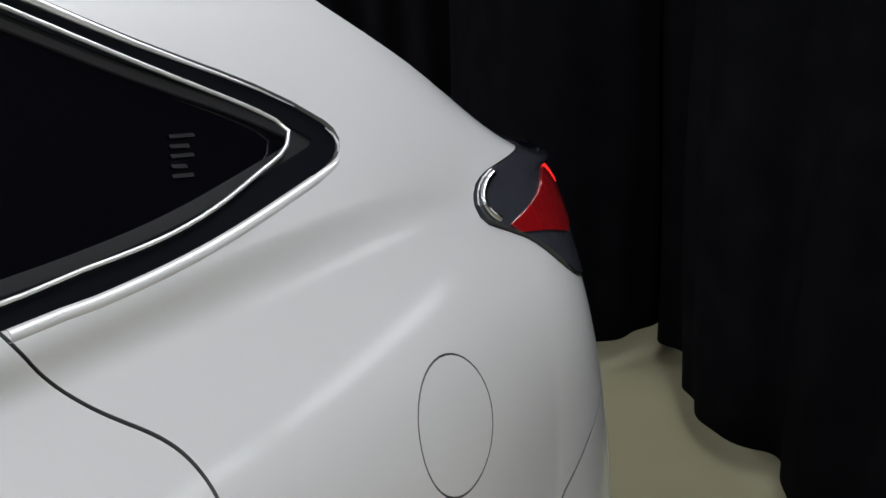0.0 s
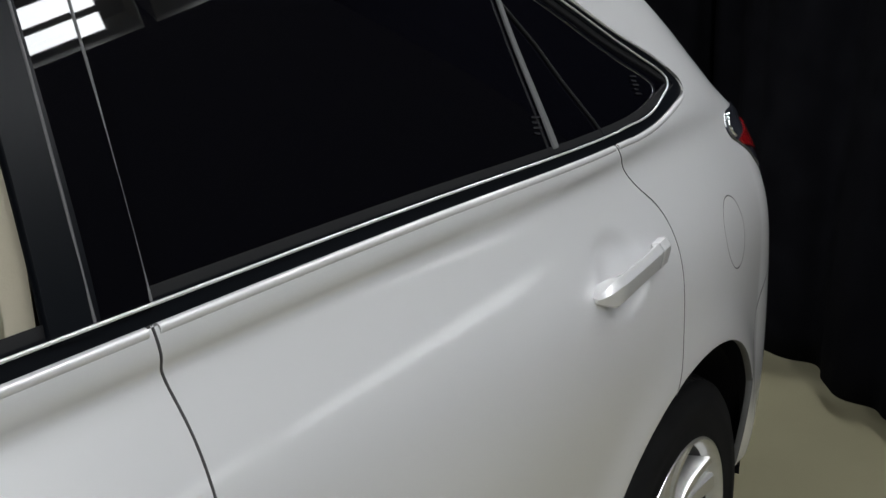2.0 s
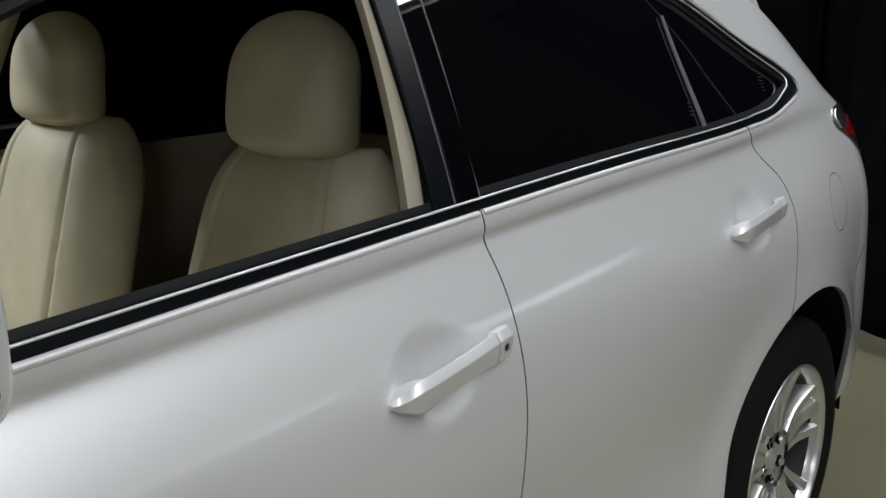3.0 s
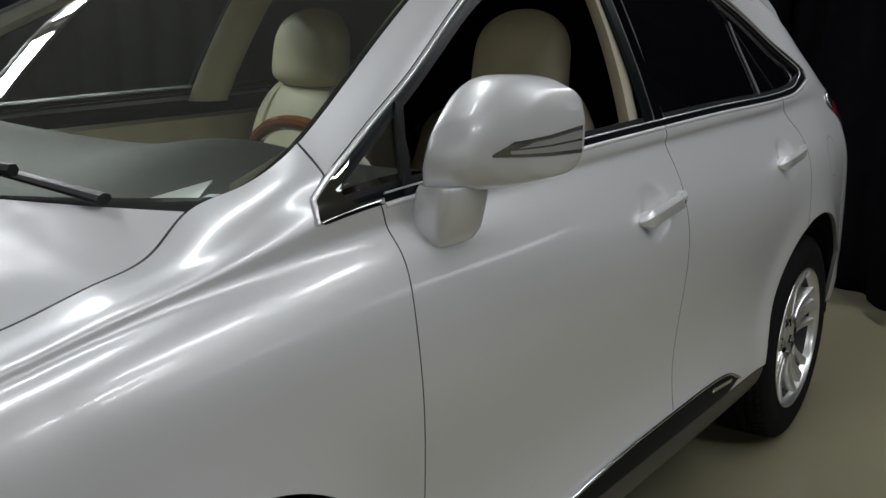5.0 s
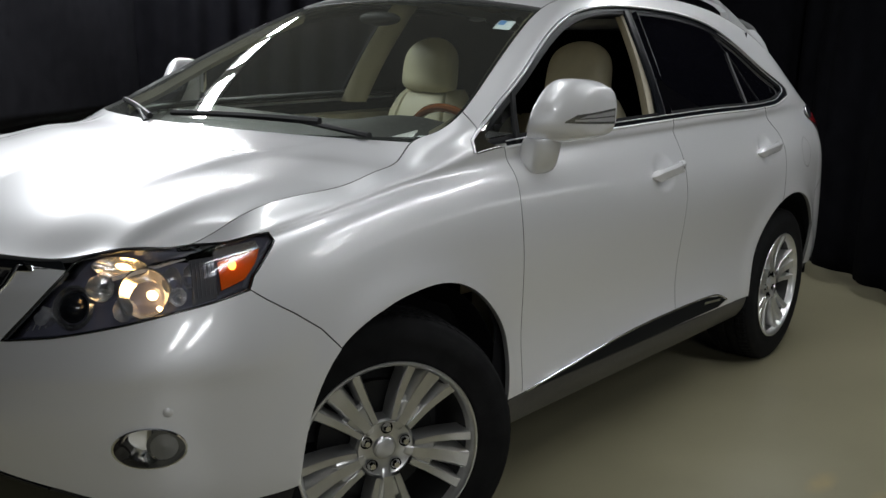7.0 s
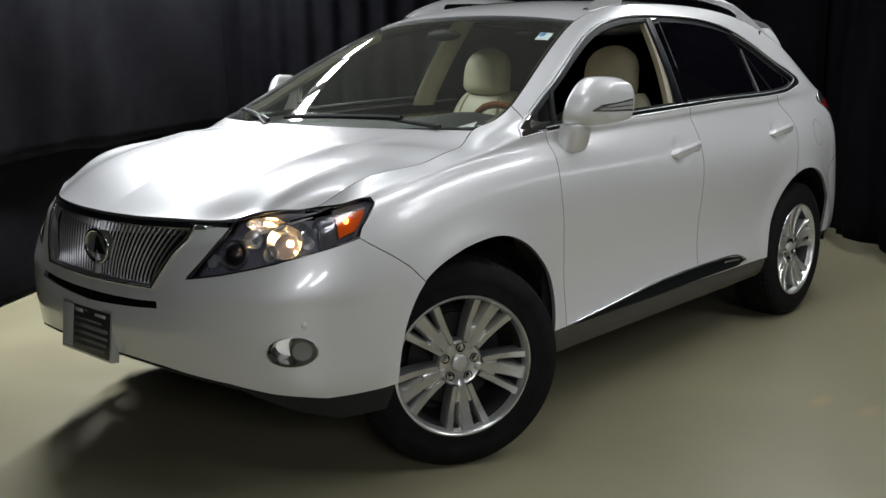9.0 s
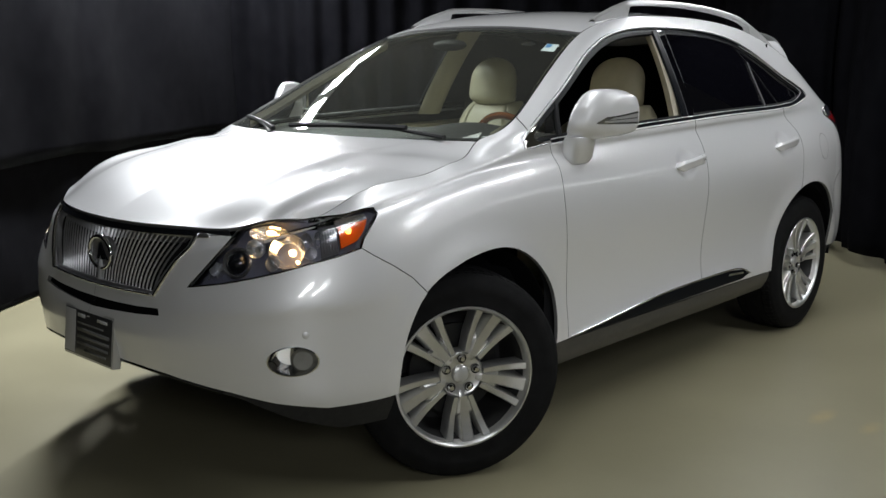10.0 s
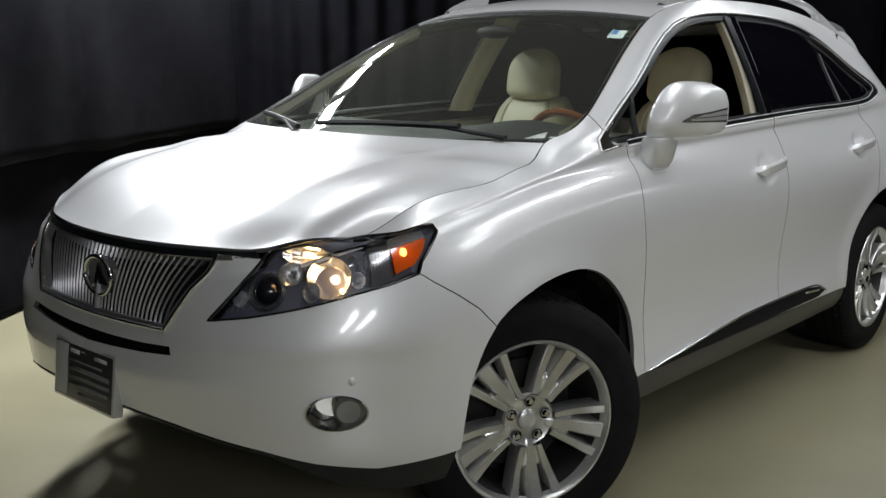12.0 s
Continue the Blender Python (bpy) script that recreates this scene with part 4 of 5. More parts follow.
# small pale prints in the corners of the tinted panes, as bars
PRINT = material("faded_print", (0.009, 0.009, 0.0105), 0.6, spec=0.12)
for pane, x0, z0, n in ((qg[0], -1.358, 1.316, 5), (rg[0], -0.962, 1.287, 4)):
    for k in range(n):
        w = (0.024, 0.018, 0.022, 0.014, 0.020)[k]
        side_panel("print_bar", [(x0 + 0.004 * k, z0 - 0.007 * k), (x0 + 0.004 * k - w, z0 - 0.007 * k - 0.002), (x0 + 0.004 * k - w, z0 - 0.007 * k - 0.005), (x0 + 0.004 * k, z0 - 0.007 * k - 0.003)], PRINT, "", gap=0.0, lift=-0.0085, depth=0.0, mirror=False, parent=pane)
# ---- wheels ----
def turned(bm, prof, n, axis_shift=0.0):
    rings = []
    for k in range(n):
        a = 2 * math.pi * k / n
        rings.append([bm.verts.new((r * math.cos(a), h, r * math.sin(a))) for r, h in prof])
    for k in range(n):
        p, q = rings[k], rings[(k + 1) % n]
        for i in range(len(prof) - 1):
            bm.faces.new((p[i], p[i + 1], q[i + 1], q[i]))


def finger(bm, ang, a0, off0, w0, w1, r0=0.078, r1=0.236):
    """One straight bar of a spoke, from hub to rim, with a crowned face; own axis is y."""
    n, rings = 8, []
    def out(a, r, o):
        return Vector((math.cos(a) * r - math.sin(a) * o, 0, math.sin(a) * r + math.cos(a) * o))
    p0, p1 = out(radians(ang), r0, off0), out(radians(ang + a0), r1, 0)
    d = (p1 - p0).normalized()
    s = Vector((-d.z, 0, d.x))
    for i in range(n + 1):
        f = i / n
        w = w0 + (w1 - w0) * f
        face = 0.083 + 0.020 * f - 0.010 * math.sin(math.pi * f)
        c = p0 + (p1 - p0) * f
        rings.append([bm.verts.new(c + s * k * w + Vector((0, y, 0))) for k, y in ((-0.66, face - 0.055), (-0.5, face - 0.007), (-0.36, face), (0.36, face), (0.5, face - 0.007), (0.66, face - 0.055))])
    for a, b in zip(rings, rings[1:]):
        for k in range(5):
            bm.faces.new((a[k], a[k + 1], b[k + 1], b[k]))
        bm.faces.new((a[5], a[0], b[0], b[5]))


def web(bm, ang, half=16.5, r0=0.058, r1=0.150):
    """The joined foot of one group of bars."""
    n, rows = 10, []
    for r, y in ((r0, 0.069), (r0 + 0.014, 0.077), (0.10, 0.081), (r1 - 0.012, 0.080), (r1, 0.070), (r1 + 0.002, 0.035)):
        rows.append([bm.verts.new((r * math.cos(radians(ang + q)), y - 0.012 * abs(q / half) ** 4, r * math.sin(radians(ang + q)))) for q in np.linspace(-half * (1.25 if r < 0.09 else 1), half * (1.25 if r < 0.09 else 1), n + 1)])
    for a, b in zip(rows, rows[1:]):
        for k in range(n):
            bm.faces.new((a[k], a[k + 1], b[k + 1], b[k]))


def wheel(name, x, y, steer, sign, spin):
    w = new(name)
    w.parent = car
    w.matrix_basis = pose(x, y, 0.368, 0, 0, steer if sign > 0 else steer + 180) @ pose(0, 0, 0, 0, spin, 0)
    bm = bmesh.new()
    turned(bm, [(0.240, -0.10), (0.25, -0.113), (0.30, -0.119), (0.345, -0.112), (0.360, -0.098), (0.3665, -0.075), (0.368, -0.05)], 90)
    turned(bm, [(0.240, 0.10), (0.246, 0.110), (0.252, 0.1145), (0.262, 0.1155), (0.266, 0.113), (0.30, 0.1185), (0.332, 0.1150), (0.335, 0.1120), (0.350, 0.107), (0.360, 0.098), (0.3665, 0.075), (0.368, 0.05)], 90)
    # tread: ribs with grooves, and cross cuts at the shoulders
    turned(bm, [(0.368, -0.05), (0.361, -0.049), (0.361, -0.042), (0.3695, -0.041), (0.3695, -0.008), (0.361, -0.007), (0.361, 0.007), (0.3695, 0.008), (0.3695, 0.041), (0.361, 0.042), (0.361, 0.049), (0.368, 0.05)], 90)
    part("tyre", bm, RUBBER, w, "black road tyre", angle=50)
    bm = bmesh.new()
    for k in range(72):
        for yy in (0.062, 0.084):
            m = pose(0, 0, 0, 0, 5 * k, 0) @ pose(0, yy, 0.3655 - (0.0 if yy < 0.07 else 0.004), -12 if yy > 0.07 else -4, 0, 0)
            box(bm, -0.011, 0.011, -0.0095, 0.0095, -0.004, 0.0035, m=m)
    part("tread_block", bm, RUBBER, w, "")
    bm = bmesh.new()
    turned(bm, [(0.2455, 0.1175), (0.2505, 0.1165), (0.2525, 0.112), (0.2505, 0.106), (0.2480, 0.100), (0.2400, 0.100)], 90)
    turned(bm, [(0.2455, 0.1175), (0.2395, 0.1125), (0.2365, 0.098), (0.231, 0.085)], 90)
    part("rim", bm, ALLOY, w, "silver alloy wheel rim", angle=40)
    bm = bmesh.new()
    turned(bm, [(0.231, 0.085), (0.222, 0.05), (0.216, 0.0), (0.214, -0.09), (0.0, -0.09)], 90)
    part("barrel", bm, BARREL, w, "inner barrel of the rim, its alloy darkened as shade", angle=40)
    for g in range(5):
        c = 46 + 72 * g
        bm = bmesh.new()
        finger(bm, c, 0, 0, 0.034, 0.050)
        finger(bm, c, 17, 0.026, 0.020, 0.030)
        finger(bm, c, -17, -0.026, 0.020, 0.030)
        web(bm, c)
        part("spoke", bm, ALLOY, w, "")
    bm = bmesh.new()
    turned(bm, [(0.0, 0.074), (0.026, 0.074), (0.030, 0.071), (0.033, 0.066), (0.060, 0.068), (0.076, 0.076), (0.083, 0.070), (0.086, 0.03)], 60)
    part("hub", bm, ALLOY, w, "", angle=40)
    bm = bmesh.new()
    turned(bm, [(0.0, 0.0785), (0.020, 0.078), (0.025, 0.0755), (0.0255, 0.070)], 40)
    part("hub_cap", bm, RAIL, w, "plain silver hub cap", angle=40)
    for k in range(5):
        a = radians(90 + 72 * k)
        bm = bmesh.new()
        bmesh.ops.create_cone(bm, cap_ends=True, segments=6, radius1=0.0105, radius2=0.0085, depth=0.022, matrix=pose(0.057 * math.cos(a), 0.074, 0.057 * math.sin(a), -90))
        part("lug_nut", bm, CHROME, w, "", smooth=False)
        bm = bmesh.new()
        turned(bm, [(0.0165, 0.0715), (0.0135, 0.0712), (0.0125, 0.060), (0.0, 0.060)], 20)
        bmesh.ops.translate(bm, vec=(0.057 * math.cos(a), 0.0022, 0.057 * math.sin(a)), verts=bm.verts)
        part("nut_well", bm, DARK, w, "")
    bm = bmesh.new()
    turned(bm, [(0.0, 0.0), (0.165, 0.0), (0.165, -0.02), (0.0, -0.02)], 48)
    part("brake_disc", bm, material_disc, w, "steel brake disc, darkened as shade behind the spokes", angle=30)
    bm = bmesh.new()
    bmesh.ops.create_cone(bm, cap_ends=True, segments=10, radius1=0.006, radius2=0.004, depth=0.03, matrix=pose(0.225, 0.085, 0.02, -60))
    part("valve", bm, DARK, w, "")
    return w


# barrel and disc coloured near black: painted shade in the gaps between spokes
BARREL = material("shade_dark_alloy", (0.035, 0.035, 0.035), 0.45, 0.4)
material_disc = material("shade_dark_steel", (0.018, 0.018, 0.018), 0.5, 0.4)
wheel("front_wheel", 1.372, 0.795, -28, 1, -3)
wheel("front_wheel", 1.372, -0.795, -28, -1, 20)
wheel("rear_wheel", -1.369, 0.80, 0, 1, 28)
wheel("rear_wheel", -1.369, -0.80, 0, -1, 10)


# ---- door handles ----
def handle(door, x0, z0, x1, z1, key):
    """A pull bar with a ridge along its upper face: a pointed front foot, a slim grip, a square cap at the rear end."""
    ends = [side_at([x], height_index([x], [z]), False)[0][1] for x, z in ((x0, z0), (x1, z1))]

    def ring(bm, f, tight=0.0):
        x, z = x0 + (x1 - x0) * f, z0 + (z1 - z0) * f
        skin = ends[0] + (ends[1] - ends[0]) * f
        rise = min(1.0, f / 0.26)
        out = skin + 0.009 + 0.021 * (rise * (2 - rise)) ** 0.7
        foot = max(0.0, 1 - f / 0.24, min(0.3, (f - 0.80) / 0.2))
        back = 0.014 + 0.018 * min(1.0, foot * 1.6)
        waist = math.sin(math.pi * min(1.0, max(0.0, (f - 0.12) / 0.88))) ** 2
        half = 0.0232 * min(1.0, 0.14 + f / 0.19) ** 0.8 * (1 - 0.10 * waist) - tight
        sec = ((-back, 0.86), (-0.012, 0.98), (-0.009, 1.0), (-0.0015, 0.60), (0.0, 0.48), (-0.0012, -0.1), (-0.0045, -0.82), (-0.008, -0.97), (-0.012, -1.0), (-back, -0.90))
        return [bm.verts.new((x, out + d - tight, z + half * q)) for d, q in sec]

    def bar(name, f0, f1, n, parent, label):
        bm = bmesh.new()
        rows = [ring(bm, f0 + (f1 - f0) * i / n, 0.0012 if i in (0, n) else 0.0) for i in range(n + 1)]
        for a, b in zip(rows, rows[1:]):
            for k in range(len(a)):
                bm.faces.new((a[k], a[(k + 1) % len(a)], b[(k + 1) % len(a)], b[k]))
        bm.faces.new(rows[0]), bm.faces.new(rows[-1])
        ob = part(name, bm, PAINT, parent[0], label, angle=24)
        mirrored(ob, parent[1])
        return ob

    bar("handle", 0.0, 0.862, 40, door, "white pull handle")
    bar("handle_cap", 0.870, 1.0, 8, door, "white end cap of the handle")
    if key:
        f = 0.925
        x, z, y = x0 + (x1 - x0) * f, z0 + (z1 - z0) * f - 0.001, ends[0] + (ends[1] - ends[0]) * f + 0.0285
        for name, prof, mat, label in (("keyhole", [(0.0, -0.004), (0.0068, -0.004), (0.0075, 0.0015), (0.0088, 0.0015), (0.0092, -0.004)], TRIM, "small metal keyhole"),
                                       ("key_slot", [(0.0, 0.0008), (0.0058, 0.0008), (0.0060, -0.003)], PLASTIC, "dark key slot")):
            bm = bmesh.new()
            turned(bm, prof, 20)
            bmesh.ops.transform(bm, matrix=pose(x, y, z) @ Matrix.Diagonal((0.75, 1, 1, 1)), verts=bm.verts)
            part(name, bm, mat, door[0], label)


handle(front_doors, 0.055, 0.994, -0.178, 1.021, True)
handle(rear_doors, -0.948, 1.024, -1.185, 1.049, False)


# ---- door mirror ----
def mirror_shell():
    ss = [0, 0.12, 0.25, 0.40, 0.55, 0.70, 0.82, 0.91, 0.965, 1.0]
    fy = spline(ss, [0.885, 0.893, 0.906, 0.928, 0.953, 0.980, 1.004, 1.023, 1.035, 1.043])
    ft = spline(ss, [1.203, 1.270, 1.307, 1.328, 1.334, 1.333, 1.326, 1.315, 1.301, 1.276])
    fb = spline(ss, [1.138, 1.138, 1.139, 1.142, 1.147, 1.153, 1.159, 1.166, 1.175, 1.193])
    fx = spline(ss, [0.846, 0.858, 0.863, 0.858, 0.845, 0.824, 0.795, 0.764, 0.735, 0.695])
    rx = spline(ss, [0.750, 0.715, 0.680, 0.652, 0.628, 0.610, 0.598, 0.592, 0.590, 0.596])
    n, m = 56, 48
    bm = bmesh.new()
    rings = []
    for i in range(n + 1):
        s = 1 - (1 - i / n) ** 1.5
        y, t, b, xf, xr = (float(f(s)) for f in (fy, ft, fb, fx, rx))
        cz, cxx, hz, hx = (t + b) / 2, (xf + xr) / 2, (t - b) / 2, (xf - xr) / 2
        ring = []
        for k in range(m):
            a = 2 * math.pi * k / m
            c, q = math.cos(a), math.sin(a)
            ex = 0.85 if c > 0 else 0.45
            low = min(1.0, max(0.0, (0.28 - 0.5 * s * s - q) / 0.16)) * (1 if c > -0.2 else 0)
            hx = (xf - xr) / 2 * (1 - 0.055 * low * low * (3 - 2 * low))
            pz = cz + hz * math.copysign(abs(q) ** (0.75 if c > 0 else 0.45), q)
            lean = 0.085 * max(0.0, (pz - 1.185) / 0.13) ** 1.3 * (1 - s) ** 0.8 * max(0.0, c)
            ring.append(bm.verts.new((cxx + hx * math.copysign(abs(c) ** ex, c) - lean, y - 0.25 * hx * (c if c > 0 else 0) * s, pz)))
        rings.append(ring)
    for a, b in zip(rings, rings[1:]):
        for k in range(m):
            bm.faces.new((a[k], a[(k + 1) % m], b[(k + 1) % m], b[k]))
    bm.faces.new(rings[0]), bm.faces.new(rings[-1])
    return bm, (fy, ft, fb, fx, rx)


def door_mirror():
    bm = mirror_shell()[0]
    shell = part("mirror_shell", bm, PAINT, None, "white mirror housing", angle=60)
    made = [shell]
    bm = bmesh.new()
    rows = []
    for z, x0, x1, y0, y1 in ((1.158, 0.735, 0.872, 0.87, 0.945), (1.150, 0.733, 0.874, 0.865, 0.948), (1.11, 0.728, 0.866, 0.85, 0.938), (1.075, 0.722, 0.856, 0.85, 0.925), (1.056, 0.730, 0.845, 0.85, 0.912), (1.050, 0.745, 0.83, 0.85, 0.903)):
        rows.append([bm.verts.new(((x0 + x1) / 2 + (x1 - x0) / 2 * math.copysign(abs(math.cos(a)) ** 0.6, math.cos(a)), (y0 + y1) / 2 + (y1 - y0) / 2 * math.copysign(abs(math.sin(a)) ** 0.6, math.sin(a)), z)) for a in (2 * math.pi * k / 28 for k in range(28))])
    for a, b in zip(rows, rows[1:]):
        for k in range(28):
            bm.faces.new((a[k], a[(k + 1) % 28], b[(k + 1) % 28], b[k]))
    bm.faces.new(rows[0]), bm.faces.new(rows[-1])
    made.append(part("mirror_foot", bm, PAINT, None, "white mirror foot on the door", angle=60))
    # turn signal: a tapering bright band along the outer face
    def band(name, x0, low0, high0, low1, high1, lift, mat, label, rise=0.0):
        bm = mirror_shell()[0]
        bmesh.ops.recalc_face_normals(bm, faces=bm.faces)
        def keep(px, pz, qx, qz, above):
            d = Vector((qx - px, 0, qz - pz)).normalized()
            nrm = Vector((d.z, 0, -d.x)) * (1 if above else -1)
            if (nrm.z < 0) == above:
                nrm = -nrm
            bmesh.ops.bisect_plane(bm, geom=bm.verts[:] + bm.edges[:] + bm.faces[:], plane_co=(px, 0, pz), plane_no=-nrm, clear_outer=True)
        keep(x0, low0, 0.592, low1, True)
        keep(x0, high0, 0.592, high1, False)
        if rise:
            keep(x0, high0 - rise, x0 - 0.030, high0 + 0.004, False)
        bmesh.ops.bisect_plane(bm, geom=bm.verts[:] + bm.edges[:] + bm.faces[:], plane_co=(x0, 0, 0), plane_no=(1, 0, 0), clear_outer=True)
        bmesh.ops.bisect_plane(bm, geom=bm.verts[:] + bm.edges[:] + bm.faces[:], plane_co=(0, 0.95, 0), plane_no=(0, -1, 0), clear_outer=True)
        bmesh.ops.bisect_plane(bm, geom=bm.verts[:] + bm.edges[:] + bm.faces[:], plane_co=(0.603 + lift, 0, 0), plane_no=(-1, 0, 0), clear_outer=True)
        gone = [f for f in bm.faces if f.normal.y < -0.15]
        bmesh.ops.delete(bm, geom=gone, context="FACES")
        bm.normal_update()
        for v in bm.verts:
            v.co += v.normal * lift
        made.append(part(name, bm, mat, None, label, angle=60))
    band("signal_frame", 0.790, 1.206, 1.227, 1.203, 1.252, 0.0015, BEZEL, "dark chrome bezel of the turn signal", 0.017)
    band("signal_lens", 0.765, 1.211, 1.217, 1.210, 1.225, 0.0035, SIGNAL, "clear turn signal lens")
    band("signal_lens", 0.755, 1.220, 1.226, 1.229, 1.245, 0.0035, SIGNAL, "clear turn signal lens", 0.006)
    bm = bmesh.new()
    box(bm, 0.618, 0.636, 0.925, 1.015, 1.195, 1.31, 0.008)
    made.append(part("mirror_glass", bm, CHROME, None, "mirror glass"))
    return made


BEZEL = material("dark_bezel", (0.26, 0.26, 0.255), 0.22, 0.7, 0.8)
SIGNAL = material("signal_lens", (0.72, 0.72, 0.72), 0.20, 0.6, 0.8)
left = new("door_mirror")
left.parent = car
right = new("door_mirror")
right.parent = car
left["label"] = right["label"] = "white door mirror with turn signal"
for ob in door_mirror():
    ob.data.transform(pose(-0.048, -0.025, 0.004) if ob.name.startswith("mirror_foot") else pose(-0.025, -0.020, 0.006))
    ob.parent = left
    mirrored(ob, right)

# ---- headlights ----
HEADLAMP = LAMP_LOW + LAMP_IN[1:] + LAMP_TOP[1:] + LAMP_OUT[1:-1]
SMOKE = material("dark_lamp_housing", (0.20, 0.20, 0.26), 0.34, 0.15, 0.8)
FOGGLASS = material("fog_glass", (0.16, 0.16, 0.15), 0.08, 0.3, 0.8)
SIDEGLASS = material("side_lens_grey", (0.13, 0.13, 0.14), 0.16, 0.4, 0.8)
SILVER = material("lamp_silver", (0.62, 0.62, 0.64), 0.20, 0.75)
BROW = material("silver_lamp_paint", (0.66, 0.66, 0.68), 0.35, 0.3)
TAILSMOKE = material("smoked_tail_lens", (0.035, 0.038, 0.048), 0.12, 0.1, 1.0)
REFLECT = material("lamp_reflector", (0.80, 0.80, 0.80), 0.16, 0.9)
WARM = material("warm_bulb", (1, 0.8, 0.5), 0.4, glow=(1.0, 0.62, 0.26, 13.0))
ORANGE = material("orange_bulb", (1, 0.4, 0.05), 0.4, glow=(1.0, 0.42, 0.05, 8.0))


def side_frame(u, z, lift):
    """A frame on the side surface: origin lifted along its normal; x along the car, z upward, y outward."""
    v = height_index([u], [z])
    p, n = side_at([u], v)[0], side_normal(np.array([u]), v)[0]
    n[2] = min(n[2], 0.30)
    n /= np.linalg.norm(n)
    q = Vector(p) + Vector(n) * lift
    y = Vector(n)
    xx = y.cross(Vector((0, 0, 1))).normalized()
    zz = xx.cross(y).normalized()
    return Matrix(((xx.x, y.x, zz.x, q.x), (xx.y, y.y, zz.y, q.y), (xx.z, y.z, zz.z, q.z), (0, 0, 0, 1)))


def lathe_at(name, prof, u, z, lift, mat, parent, label="", n=32, squash=(1, 1, 1), tilt=None):
    bm = bmesh.new()
    turned(bm, prof, n)
    bmesh.ops.transform(bm, matrix=side_frame(u, z, lift) @ (tilt or Matrix()) @ Matrix.Diagonal((*squash, 1)), verts=bm.verts)
    return part(name, bm, mat, parent, label, angle=40)


def headlight():
    made = []
    hl = new("headlight")
    hl.parent = car
    hl["label"] = "lit headlight with projector and amber corner"
    made += side_panel("housing", HEADLAMP, SMOKE, "dark lamp housing", gap=0.0, lift=-0.060, depth=-0.055, mirror=False, parent=hl, normal=lamp_normal)
    made.append(side_tube("lens_rim", [tuple(p) for p in dense(HEADLAMP, 0.012)], 0.0030, BLACK, "black lens edge", -0.001, False, True, hl))
    lens = side_panel("lens", HEADLAMP, LENS, "clear lens", gap=0.003, lift=-0.001, depth=0.0, mirror=False, parent=hl)
    lens[0].visible_shadow = False
    made += lens
    # faceted silver bowls and fins round the lamps
    for u, z, a, b in ((1.985, 0.878, 0.032, 0.030), (1.948, 0.838, 0.022, 0.026), (1.872, 0.898, 0.020, 0.030), (1.862, 0.866, 0.018, 0.020), (1.845, 0.905, 0.012, 0.026), (2.085, 0.812, 0.020, 0.022)):
        made.append(lathe_at("silver_bowl", [(0.0, -0.012), (0.4 * a, -0.010), (0.8 * a, 0.004), (a, 0.016), (a * 1.04, 0.016), (a * 1.06, -0.012)], u, z, -0.046, SILVER if a < 0.03 else REFLECT, hl, "", 9, squash=(1, 1, b / a)))
    brow = [(1.965, 0.898), (1.93, 0.914), (1.89, 0.929), (1.845, 0.941), (1.845, 0.934), (1.89, 0.918), (1.93, 0.902), (1.965, 0.889)]
    made += side_panel("lamp_brow", brow, BROW, "silver bar between the lamps", gap=0.0, lift=-0.026, depth=0.006, mirror=False, parent=hl, normal=lamp_normal)
    for k in range(7):
        u = 1.800 + 0.0062 * k
        made.append(side_tube("rib", [(u, 0.868 - 0.001 * k), (u, 0.936)], 0.0014, SIDEGLASS, "", -0.0145, False, parent=hl))
    made += side_panel("side_lens", [(1.840, 0.936), (1.802, 0.944), (1.802, 0.862), (1.840, 0.848)], SIDEGLASS, "grey ribbed side lens", gap=0.0, lift=-0.016, mirror=False, parent=hl)
    for k in range(5):
        made.append(side_tube("fin", [(2.070 + 0.014 * k, 0.842 - 0.012 * k), (2.088 + 0.012 * k, 0.79 - 0.004 * k)], 0.0022, SILVER, "", -0.052, False, parent=hl))
    made.append(lathe_at("projector_ring", [(0.046, 0.0), (0.050, 0.014), (0.044, 0.022), (0.038, 0.014), (0.034, 0.0)], 2.035, 0.835, -0.055, REFLECT, hl, "chrome projector ring"))
    made.append(lathe_at("projector_lens", [(0.034, 0.010), (0.030, 0.022), (0.02, 0.030), (0.0, 0.034)], 2.035, 0.835, -0.055, BLACK, hl, "dark glass projector lens"))
    made.append(lathe_at("reflector", [(0.0, -0.03), (0.020, -0.026), (0.040, -0.010), (0.054, 0.018), (0.057, 0.018), (0.058, 0.0)], 1.915, 0.872, -0.045, REFLECT, hl, "chrome high beam reflector"))
    made.append(lathe_at("bulb", [(0.0, 0.022), (0.008, 0.017), (0.011, 0.0), (0.009, -0.02)], 1.905, 0.870, -0.045, WARM, hl, "glowing bulb", 16))
    made.append(lathe_at("reflector", [(0.0, -0.02), (0.02, -0.014), (0.036, 0.008), (0.038, 0.008), (0.039, -0.008)], 1.955, 0.922, -0.032, REFLECT, hl, "chrome parking light reflector", squash=(1.7, 1, 0.62)))
    made.append(lathe_at("bulb", [(0.0, 0.012), (0.006, 0.008), (0.007, -0.01)], 1.950, 0.924, -0.024, WARM, hl, "glowing bulb", 16, squash=(2.2, 1, 0.9)))
    made.append(lathe_at("bulb", [(0.0, 0.012), (0.005, 0.008), (0.005, -0.01)], 1.892, 0.843, -0.040, WARM, hl, "glowing bulb", 16))
    made += side_panel("amber_corner", [(1.797, 0.934), (1.726, 0.958), (1.737, 0.930), (1.757, 0.897), (1.795, 0.876)], AMBER, "amber side reflector", gap=0.0, lift=-0.010, mirror=False, parent=hl)
